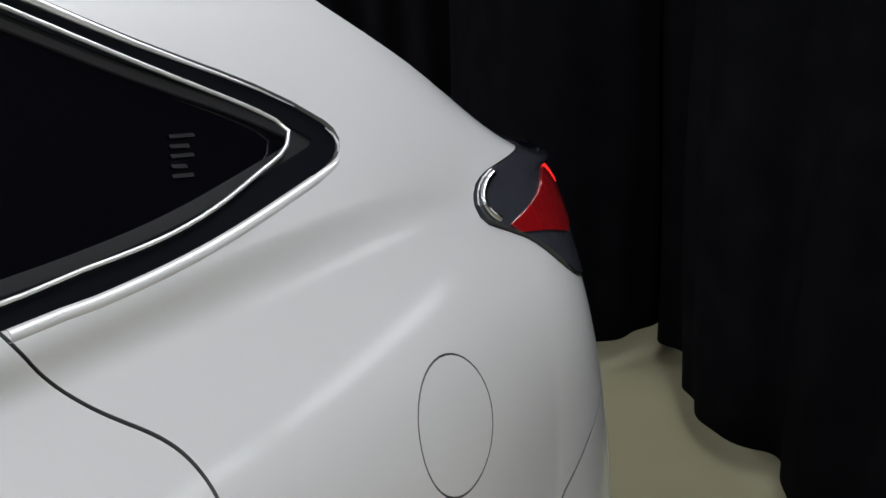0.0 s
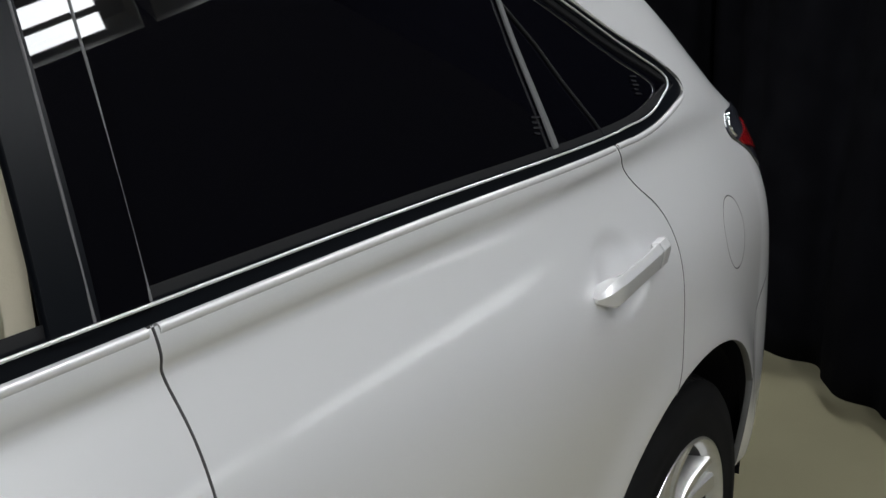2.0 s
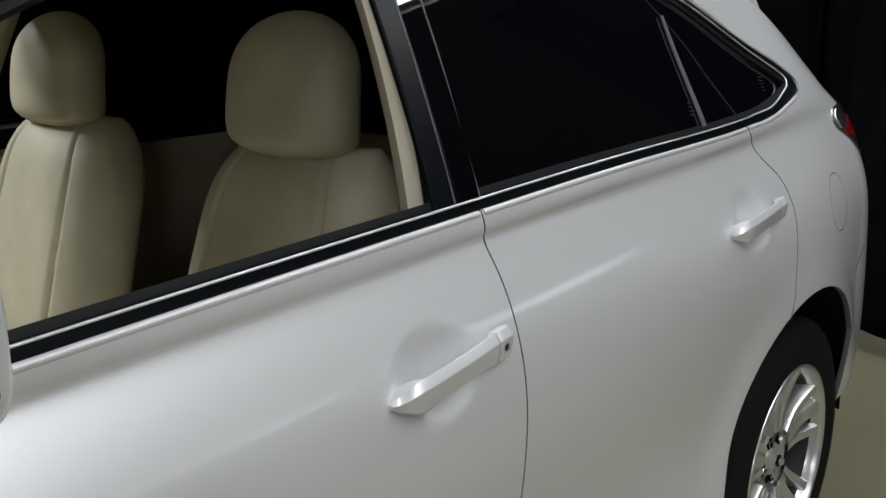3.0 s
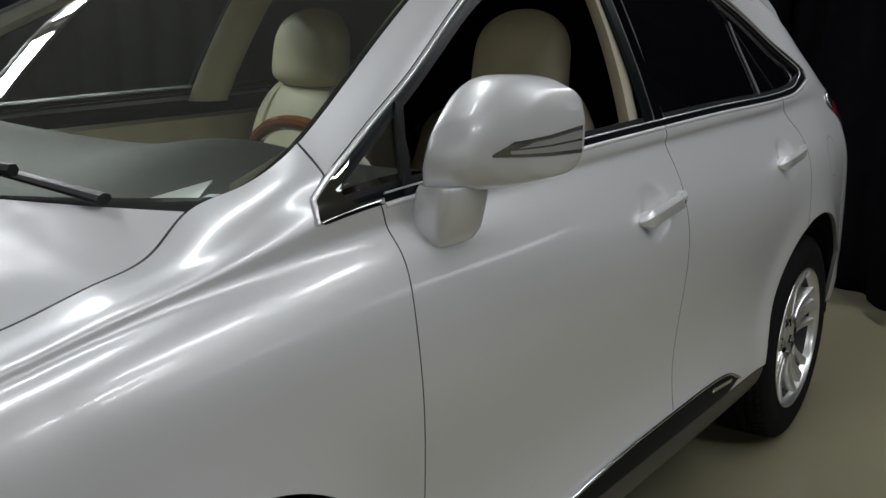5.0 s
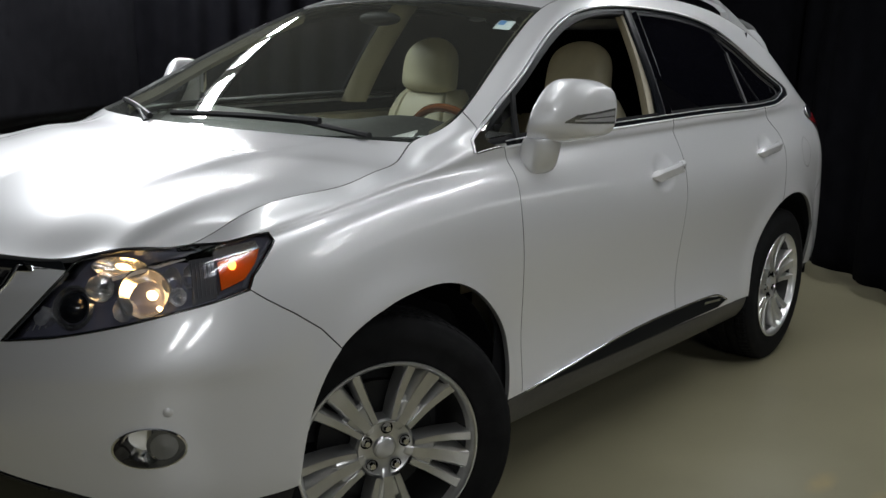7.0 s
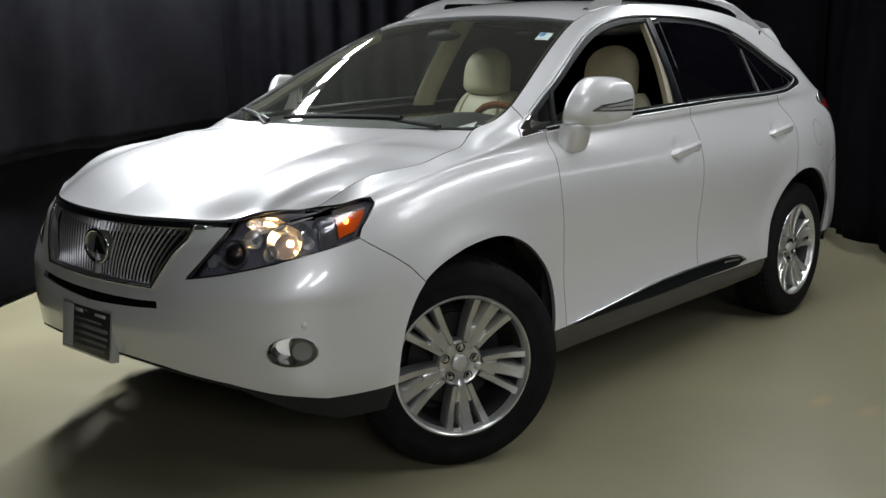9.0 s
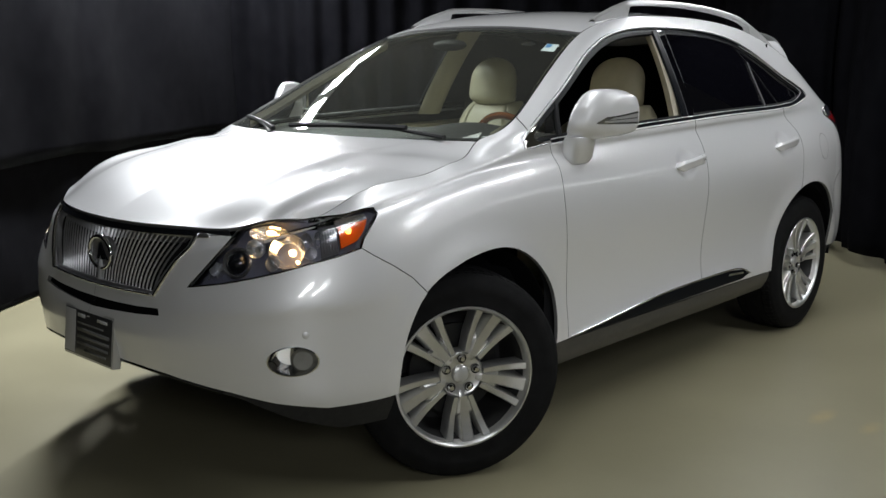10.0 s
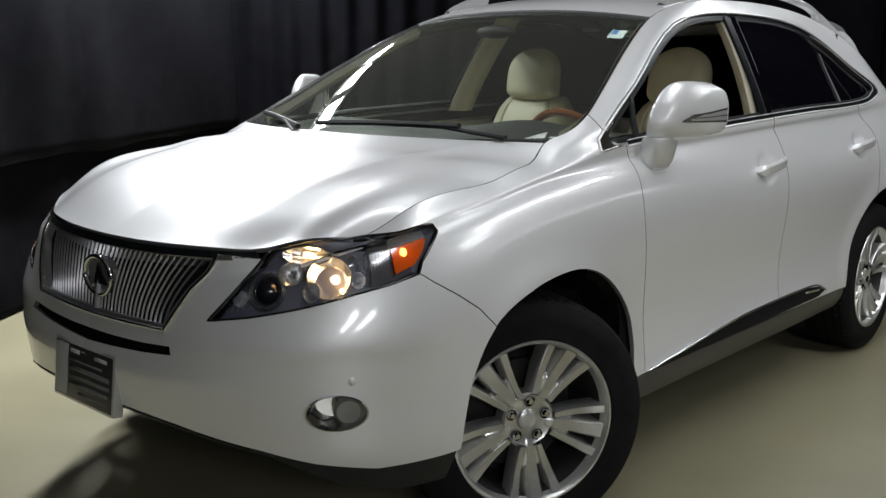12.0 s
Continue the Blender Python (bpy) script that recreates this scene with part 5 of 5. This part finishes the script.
    made += side_panel("chrome_blade", [(1.80, 0.958), (1.728, 0.972), (1.723, 0.962), (1.80, 0.938)], REFLECT, "chrome blade", gap=0.0, lift=-0.014, mirror=False, parent=hl)
    made.append(lathe_at("bulb", [(0.0, 0.006), (0.007, 0.004), (0.009, 0.0)], 1.775, 0.924, -0.011, ORANGE, hl, "glowing amber bulb", 16, squash=(1, 1, 1.3)))
    other = new("headlight")
    other.parent = car
    other["label"] = hl["label"]
    for ob in made:
        mirrored(ob, other).visible_shadow = ob.visible_shadow


headlight()


# ---- tail lamp ----
def tail_lamp():
    tl = new("tail_lamp")
    tl.parent = car
    tl["label"] = "smoked tail lamp with red reflectors"
    outline = TAIL_LOW + [(-1.99, 1.02), (-1.99, 1.185)] + TAIL_TOP[:-1]
    made = side_panel("housing", outline, TAILSMOKE, "smoked grey lamp housing", gap=0.002, lift=0.004, mirror=False, parent=tl)
    made += side_panel("red_reflector", [(-1.752, 1.150), (-1.80, 1.160), (-1.86, 1.174), (-1.90, 1.176), (-1.915, 1.14), (-1.89, 1.112), (-1.86, 1.106), (-1.81, 1.126), (-1.765, 1.138)], RED, "red reflector", gap=0.0, lift=0.007, mirror=False, parent=tl, depth=0.003)
    made += side_panel("red_reflector", [(-1.895, 1.176), (-1.935, 1.172), (-1.955, 1.155), (-1.945, 1.140), (-1.915, 1.160)], REDLIT, "lit red lamp", gap=0.0, lift=0.008, mirror=False, parent=tl, depth=0.003)
    made.append(side_tube("chrome_edge", smooth_line([(-1.755, 1.205), (-1.733, 1.199), (-1.718, 1.184), (-1.722, 1.170), (-1.735, 1.160)]), 0.004, CHROME, "bright curved edge", 0.006, False, parent=tl))
    other = new("tail_lamp")
    other.parent = car
    other["label"] = tl["label"]
    for ob in made:
        mirrored(ob, other)


REDLIT = material("lit_red", (0.6, 0.01, 0.01), 0.2, glow=(1.0, 0.02, 0.02, 1.2))
tail_lamp()

# ---- grille, emblem, slot, fog lamps, plate ----
GUNMETAL = material("dark_chrome_slat", (0.30, 0.30, 0.31), 0.32, 0.75)
grille = new("grille")
grille.parent = car
grille["label"] = "dark chrome slatted grille with an oval emblem"
half = GRILLE_SIDE + [(2.35, 0.706), (2.5, 0.702), (2.5, 0.905), (2.33, 0.909), (2.2, 0.912)]
side_panel("grille_back", half, DARK, "black backing", both=True, mirror=False, gap=0.0, lift=-0.05, depth=0, parent=grille)
side_panel("grille_frame", half, GUNMETAL, "dark chrome grille frame", holes=[[tuple(p) for p in np.array(GRILLE_SIDE) + [(0.016, -0.010), (0.014, 0), (0.014, 0), (0.014, 0.006), (0.012, 0.012)]] + [(2.35, 0.718), (2.4995, 0.714), (2.4995, 0.888), (2.33, 0.892), (2.2, 0.897)]], both=True, mirror=False, gap=0.0, lift=-0.004, depth=0.03, parent=grille)
side_panel("grille_bar", [(2.040, 0.906), (2.05, 0.921), (2.14, 0.916), (2.3, 0.910), (2.5, 0.905), (2.5, 0.888), (2.3, 0.893), (2.14, 0.900)], BLACK, "glossy black bar above the grille", both=True, mirror=False, gap=0.0, lift=0.0, parent=grille)
side_panel("chrome_tab", [(2.095, 0.897), (2.10, 0.908), (2.135, 0.905), (2.14, 0.893)], CHROME, "chrome end of the grille bar", gap=0.0, lift=0.003, depth=0.01, parent=grille)
side_tube("chrome_strip", GRILLE_SIDE, 0.0075, CHROME, "chrome side edge", 0.0, parent=grille)
side_tube("chrome_strip", [(2.243, 0.709), (2.35, 0.706), (2.42, 0.704), (2.5, 0.702)], 0.005, CHROME, "chrome lower edge", 0.002, parent=grille)
COUNT = 17
for i in range(COUNT):
    f = (i + 0.5) / COUNT
    top, low = 2.5 - f * 0.335, 2.5 - f * 0.245
    pts = [(low + (top - low) * q ** 1.5, 0.716 + (0.897 - 0.716) * q) for q in np.linspace(0, 1, 12)]
    c = side_line(pts, -0.018)
    bm = bmesh.new()
    rows = []
    for p in c:
        rows.append([bm.verts.new((p[0] + dx, p[1] + dy, p[2])) for dx, dy in ((-0.022, -0.002), (-0.006, -0.0045), (0.0, -0.001), (0.0, 0.001), (-0.006, 0.0045), (-0.022, 0.002))])
    for a, b in zip(rows, rows[1:]):
        for k in range(6):
            bm.faces.new((a[k], a[(k + 1) % 6], b[(k + 1) % 6], b[k]))
    bm.faces.new(rows[0]), bm.faces.new(rows[-1])
    mirrored(part("slat", bm, GUNMETAL, grille, "", angle=30))
bm = tube([(2.259, 0.070 * math.cos(a), 0.803 + 0.054 * math.sin(a)) for a in np.linspace(0, 2 * math.pi, 48, endpoint=False)], 0.0075, 10, True)
part("emblem", bm, CHROME, grille, "oval chrome emblem, plain", angle=80)
bm = bmesh.new()
rows = [[bm.verts.new((x, r * 0.068 * math.cos(a), 0.803 + r * 0.052 * math.sin(a))) for a in (2 * math.pi * k / 40 for k in range(40))] for x, r in ((2.254, 0.3), (2.253, 0.7), (2.250, 1.0), (2.230, 1.0))]
for a, b in zip(rows, rows[1:]):
    for k in range(40):
        bm.faces.new((a[k], a[(k + 1) % 40], b[(k + 1) % 40], b[k]))
bm.faces.new(rows[0])
part("emblem_plate", bm, GUNMETAL, grille, "grey emblem field")
bm = bmesh.new()
v = [bm.verts.new(p) for p in ((2.260, 0.040, 0.780), (2.260, -0.024, 0.780), (2.260, 0.0, 0.838), (2.253, 0.040, 0.780), (2.253, -0.024, 0.780), (2.253, 0.0, 0.838))]
for f in ((0, 1, 2), (5, 4, 3), (0, 3, 4, 1), (1, 4, 5, 2), (2, 5, 3, 0)):
    bm.faces.new([v[i] for i in f])
part("emblem_field", bm, BLACK, grille, "plain dark wedge", smooth=False)
side_panel("slot", SLOT, DARK, "dark air slot under the grille", both=True, mirror=False, gap=-0.008, lift=-0.03, depth=0, parent=car)
fogs = [new("fog_lamp"), new("fog_lamp")]
for fog in fogs:
    fog.parent = car
    fog["label"] = "round fog lamp in a chrome bezel"
for ob in (lathe_at("bezel", [(0.068, 0.002), (0.071, 0.004), (0.067, 0.005), (0.060, -0.010), (0.045, -0.050), (0.0, -0.052)], 1.905, 0.540, 0.0, CHROME, fogs[0], "chrome bezel", 40, squash=(1.12, 1, 0.68)),
           lathe_at("fog_lens", [(0.0, 0.004), (0.030, 0.002), (0.038, -0.006), (0.040, -0.04)], 1.885, 0.538, -0.010, FOGGLASS, fogs[0], "grey glass lens", 32, tilt=pose(0, 0, 0, 0, 0, 0))):
    mirrored(ob, fogs[1])
mirrored(lathe_at("parking_sensor", [(0.0, 0.002), (0.009, 0.0015), (0.011, 0.0), (0.0115, -0.004)], 1.879, 0.621, 0.0005, PAINT, car, "round white parking sensor", 24))
mirrored(side_tube("lip", [(2.5, 0.474), (2.376, 0.472), (2.286, 0.468), (2.211, 0.461), (2.132, 0.446), (2.06, 0.43)], 0.006, BLACK, "black lip under the bumper", -0.004, False))

# number plate holder with a dealer card; its print is plain bars
plate = new("plate_holder")
plate.parent = car
plate["label"] = "plate holder with a dark dealer card"
PM = pose(2.318, 0.0, 0.528, 0, -6, 0)
bm = bmesh.new()
box(bm, -0.030, 0.002, -0.163, 0.163, -0.086, 0.086, 0.006, m=PM)
part("plate_frame", bm, RAIL, plate, "chrome plate frame", angle=30)
CARD_DARK = material("dark_card", (0.03, 0.03, 0.032), 0.4, 0, 0.5)
CARD_PALE = material("pale_print", (0.45, 0.45, 0.45), 0.5)
bm = bmesh.new()
box(bm, 0.002, 0.004, -0.154, 0.154, -0.077, 0.077, 0.001, m=PM)
part("plate_card", bm, CARD_DARK, plate, "dark card")
bm = bmesh.new()
box(bm, 0.004, 0.006, -0.150, -0.082, -0.072, 0.074, 0.001, m=PM)
part("pale_block", bm, CARD_PALE, plate, "pale block")
for z, y0, y1, h in ((0.060, -0.07, -0.02, 0.012), (0.060, 0.06, 0.125, 0.010), (0.034, -0.07, 0.10, 0.006), (0.012, -0.07, 0.140, 0.013), (-0.012, -0.07, 0.140, 0.010), (-0.034, -0.07, 0.135, 0.010), (-0.056, -0.02, 0.125, 0.008)):
    bm = bmesh.new()
    box(bm, 0.004, 0.0055, y0, y1, z - h / 2, z + h / 2, m=PM)
    part("print_bar", bm, material("grey_print", (0.13, 0.13, 0.13), 0.5) if z < 0.04 else CARD_PALE, plate, "")
bm = bmesh.new()
box(bm, -0.05, -0.028, -0.12, 0.165, -0.060, 0.070, 0.004, m=PM)
part("plate_bracket", bm, PLASTIC, plate, "black bracket")
# ---- wipers ----
def wiper(p0, p1, p2):
    w = new("wiper")
    w.parent = car
    w["label"] = "black windscreen wiper"
    part("wiper_arm", tube([p0, tuple(np.array(p0) * 0.5 + np.array(p1) * 0.5 + [0, 0, 0.012]), p1], lambda f: 0.014 - 0.005 * f, 8, flat=0.6), PLASTIC, w, "")
    a, b = np.array(p1) * 2 - np.array(p2), np.array(p2)
    part("wiper_blade", tube([tuple(a + (b - a) * f + np.array([0, 0, 0.004 * math.sin(math.pi * f)])) for f in np.linspace(0, 1, 12)], 0.010, 6), SEAL, w, "")


def on_screen(s, t, up=0.014):
    p = screen_surface(np.array([[s, t]]))[0]
    return (p[0] + up * 0.45, p[1], p[2] + up)


wiper(on_screen(0.86, 0.015, 0.02), on_screen(0.22, 0.115), on_screen(-0.20, 0.100))
wiper(on_screen(-0.26, 0.03, 0.02), on_screen(-0.55, 0.095), on_screen(-0.86, 0.110))

# ---- cabin ----
cabin = new("cabin")
cabin.parent = car
cabin["label"] = "beige leather interior with a dark dashboard"
CARPET = material("dark_carpet", (0.03, 0.028, 0.024), 0.95)
bm = bmesh.new()
box(bm, -1.7, 1.15, -0.80, 0.80, 0.36, 0.42)
part("cabin_floor", bm, CARPET, cabin, "dark carpet")
bm = bmesh.new()
box(bm, 1.0, 1.06, -0.78, 0.78, 0.40, 1.06)
part("firewall", bm, DARK, cabin, "")
for sgn in (1, -1):
    bm = bmesh.new()
    vs = [((x, sgn * y, z)) for x in (0.92, -1.25) for y, z in ((0.77, 0.42), (0.765, 0.70), (0.735, 0.86), (0.765, 0.95), (0.785, 1.075 + (0.06 if x < 0 else 0)), (0.82, 1.085 + (0.06 if x < 0 else 0)))]
    v = [bm.verts.new(p) for p in vs]
    for k in range(5):
        bm.faces.new((v[k], v[k + 1], v[k + 7], v[k + 6]))
    part("door_trim", bm, BEIGE, cabin, "beige door lining", angle=50)
    # inner pillar cover
    bm = bmesh.new()
    rows = []
    for f in np.linspace(0, 1, 10):
        z = 1.16 + 0.45 * f
        y = float(window_y(z)) - 0.045
        x = -0.165 - 0.09 * f
        rows.append([bm.verts.new((x + dx, sgn * (y + dy), z)) for dx, dy in ((0.040, 0.034), (0.058, 0.020), (0.030, -0.022), (-0.01, -0.035), (-0.06, -0.035), (-0.10, 0.0))])
    for a, b in zip(rows, rows[1:]):
        for k in range(5):
            bm.faces.new((a[k], a[k + 1], b[k + 1], b[k]))
    part("pillar_trim", bm, BEIGE, cabin, "beige pillar lining", angle=50)
    bm = bmesh.new()
    rows = []
    for f in np.linspace(0, 1, 14):
        x = 1.10 + (0.36 - 1.10) * f
        p = side_at([x], [8.7])[0]
        rows.append([bm.verts.new((x + dx, sgn * (p[1] - dy), p[2] - dz)) for dx, dy, dz in ((0, 0.045, 0.0), (0, 0.05, 0.03), (-0.02, 0.02, 0.05))])
    for a, b in zip(rows, rows[1:]):
        for k in range(2):
            bm.faces.new((a[k], a[k + 1], b[k + 1], b[k]))
    part("pillar_trim", bm, BEIGE, cabin, "beige screen pillar lining", angle=50)


def dash_surface(s, t):
    y = -0.74 + 1.48 * s
    prof = spline([0, 0.25, 0.5, 0.75, 1.0], [1.080, 1.135, 1.160, 1.10, 0.80])
    x = 1.26 - 0.62 * min(t, 0.72) / 0.72 - 0.06 * max(0, t - 0.72) / 0.28 - 0.16 * abs(y) ** 2
    hood = 0.035 * math.exp(-((y - 0.36) / 0.17) ** 2) * math.sin(math.pi * min(1, t * 1.1))
    return (x, y, float(prof(t)) + hood)


link_mesh("dashboard", *grid_mesh(dash_surface, 40, 30), DASH, cabin, "dark dashboard")
bm = bmesh.new()
box(bm, -0.35, 0.70, -0.13, 0.13, 0.42, 0.78, 0.04)
part("centre_console", bm, BEIGE, cabin, "beige centre console")
# steering wheel with a wood arc
sw = new("steering_wheel")
sw.parent = car
sw["label"] = "steering wheel with a wooden upper rim"
SM = pose(0.555, 0.395, 1.05, 0, -66, 0)


def arc(a0, a1, n=24, r=0.185):
    return [tuple(SM @ Vector((r * math.cos(a), r * math.sin(a), 0))) for a in np.linspace(radians(a0), radians(a1), n)]


part("rim_wood", tube(arc(-48, 48), 0.0155, 10), WOOD, sw, "wooden upper rim")
part("rim_leather", tube(arc(48, 312, 50), 0.0155, 10), BEIGE, sw, "leather rim")
bm = bmesh.new()
box(bm, -0.06, 0.06, -0.08, 0.08, -0.02, 0.03, 0.02, m=SM)
part("airbag_cover", bm, BEIGE, sw, "")
for a in (90, 270, 180):
    part("spoke_bar", tube([tuple(SM @ Vector((0.04 * math.cos(radians(a)), 0.04 * math.sin(radians(a)), 0))), tuple(SM @ Vector((0.18 * math.cos(radians(a)), 0.18 * math.sin(radians(a)), 0)))], 0.016, 8), BEIGE, sw, "")


def cushion(name, parent, mat, w0, w1, h, d, m, bulge=0.02, label="", groove=(), n=60):
    """A padded block: w0 wide at the foot, w1 at the top, h high, d thick, with soft edges and stitched grooves."""
    def face(s, t):
        a, b = 2 * s - 1, t
        w = (w0 + (w1 - w0) * b) * (1 - 0.30 * max(0.0, (b - 0.72) / 0.28) ** 2.2)
        ex = math.copysign(abs(a) ** 0.85, a)
        edge = (1 - abs(a) ** 4) * (1 - abs(2 * b - 1) ** 6)
        g = sum(-0.013 * math.exp(-((abs(a) - gx - 0.10 * (b - 0.5) ** 2) / 0.022) ** 2) for gx in groove)
        return ex * w / 2, b * h, d / 2 * max(edge, 0) ** 0.35 + (bulge + g) * max(edge, 0)
    bm = bmesh.new()
    for sgn in (1, -1):
        grid = [[bm.verts.new(m @ Vector((face(i / n, j / n)[2] * sgn if sgn > 0 else -face(i / n, j / n)[2] * 0.8, face(i / n, j / n)[0], face(i / n, j / n)[1]))) for j in range(n + 1)] for i in range(n + 1)]
        for i in range(n):
            for j in range(n):
                bm.faces.new((grid[i][j], grid[i + 1][j], grid[i + 1][j + 1], grid[i][j + 1]))
    bmesh.ops.remove_doubles(bm, verts=bm.verts, dist=0.0005)
    return part(name, bm, mat, parent, label, angle=70)


def headrest(st, x, y):
    """A padded, rounded block, wider at the top, with a straight lower edge."""
    m = pose(x, y, 1.345, 0, -9, 0)
    n, k = 28, 20
    bm = bmesh.new()
    rows = []
    for i in range(k + 1):
        b = -math.cos(math.pi * i / k)
        z = 0.128 * b
        r = max(0.0, 1 - abs(b) ** (2.5 if b > 0 else 8.0)) ** 0.5
        w, d = 0.142 * (1 - 0.05 * b), 0.066
        rows.append([bm.verts.new(m @ Vector((d * r * math.copysign(abs(math.cos(a)) ** 0.75, math.cos(a)) - 0.012 * b * b, w * r * math.copysign(abs(math.sin(a)) ** 0.7, math.sin(a)) if r > 0 else 0.0, z))) for a in (2 * math.pi * q / n for q in range(n))])
    for a, b in zip(rows, rows[1:]):
        for q in range(n):
            bm.faces.new((a[q], a[(q + 1) % n], b[(q + 1) % n], b[q]))
    bmesh.ops.remove_doubles(bm, verts=bm.verts, dist=0.0004)
    part("headrest", bm, LEATHER, st, "beige padded headrest", angle=75)


def seat(y, x=-0.22, tilt=-17):
    st = new("front_seat")
    st.parent = car
    st["label"] = "beige leather front seat with headrest"
    cushion("seat_cushion", st, LEATHER, 0.52, 0.50, 0.55, 0.15, pose(x + 0.06, y, 0.66, 0, 82, 0), 0.02, "", (0.55,))
    cushion("backrest", st, LEATHER, 0.54, 0.44, 0.64, 0.15, pose(x + 0.085, y, 0.63, 0, tilt, 0), 0.025, "stitched beige backrest", (0.52,))
    headrest(st, x - 0.045, y)
    for dy in (-0.06, 0.06):
        part("headrest_post", tube([(x - 0.05, y + dy, 1.15), (x - 0.06, y + dy, 1.30)], 0.006, 8), CHROME, st, "")
    return st


seat(0.39), seat(-0.39)
# rear bench and parcel cover, in shade
for y in (0.40, -0.40):
    rs = new("rear_seat")
    rs.parent = car
    rs["label"] = "beige rear seat in shade"
    cushion("backrest", rs, LEATHER, 0.60, 0.56, 0.58, 0.15, pose(-1.12, y, 0.58, 0, -22, 0), 0.02, "", (0.5,))
    cushion("seat_cushion", rs, LEATHER, 0.60, 0.58, 0.50, 0.14, pose(-1.10, y, 0.60, 0, 84, 0), 0.02)
bm = bmesh.new()
box(bm, -1.7, -1.25, -0.72, 0.72, 0.98, 1.02)
part("cargo_cover", bm, CARPET, cabin, "dark cargo cover")
# added dark sheets, no real lining: they black out the cabin behind the tinted rear windows
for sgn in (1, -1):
    link_mesh("rear_blackout", *grid_mesh(lambda a, b: (-0.42 - 1.0 * a, sgn * (float(window_y(1.10 + 0.48 * b)) - 0.075), 1.10 + (0.48 - 0.16 * max(0.0, a - 0.4)) * b), 8, 8), DARK, cabin, "dark shade inside the tinted windows")
link_mesh("rear_blackout", *grid_mesh(lambda a, b: (-1.22 - 0.10 * b, -0.66 + 1.32 * a, 0.95 + 0.60 * b), 4, 4), DARK, cabin, "dark shade behind the rear seats")
# inside mirror, sticker on the glass, papers on the dash
bm = bmesh.new()
bmesh.ops.create_uvsphere(bm, u_segments=24, v_segments=12, radius=1, matrix=pose(0.52, 0.0, 1.515) @ Matrix.Diagonal((0.022, 0.10, 0.026, 1)))
part("inside_mirror", bm, SEAL, cabin, "dark inside mirror")


def glass_patch(name, s0, s1, t0, t1, mat, label, lift=-0.004):
    patch(name, screen_surface, (s0, t0), (s1, t1), 4, 4, mat, screen, label, depth=0, lift=lift)


STICK = material("white_sticker", (0.75, 0.80, 0.82), 0.5)
STICK_BLUE = material("blue_sticker", (0.10, 0.28, 0.55), 0.5)
glass_patch("sticker", 0.860, 0.945, 0.80, 0.875, STICK, "small white and blue sticker")
glass_patch("sticker_block", 0.865, 0.900, 0.835, 0.872, STICK_BLUE, "blue block", -0.0035)
oval = [(0.735 + 0.050 * math.cos(a), 0.865 + 0.018 * math.sin(a)) for a in np.linspace(0, 2 * math.pi, 24, endpoint=False)]
ov, of = triangulate(oval, [], (0.02, 0.01))
sheet("sensor_patch", screen_surface, lambda v: numeric_normal(screen_surface, v), ov, of, SEAL, screen, "dark oval sensor behind the glass", 0, -0.006)
glass_patch("number_tag", 0.958, 0.978, 0.074, 0.086, STICK, "small white tag on the glass edge")
PAPER = material("white_paper", (0.85, 0.85, 0.84), 0.6)


def paper(a, b):
    """A sheet leaning under the glass, running to a raised corner."""
    p0, p1, p2 = (screen_surface(np.array([q]))[0] for q in ((0.74, 0.025), (0.955, 0.025), (0.885, 0.165)))
    q = p0 + (p1 - p0) * a
    q = q + (p2 - q) * b
    return tuple(q - np.array([0.012, 0.0, 0.022 + 0.006 * math.sin(3 * a)]))


link_mesh("paper_sheet", *grid_mesh(paper, 8, 8), PAPER, cabin, "loose white sheet on the dashboard")
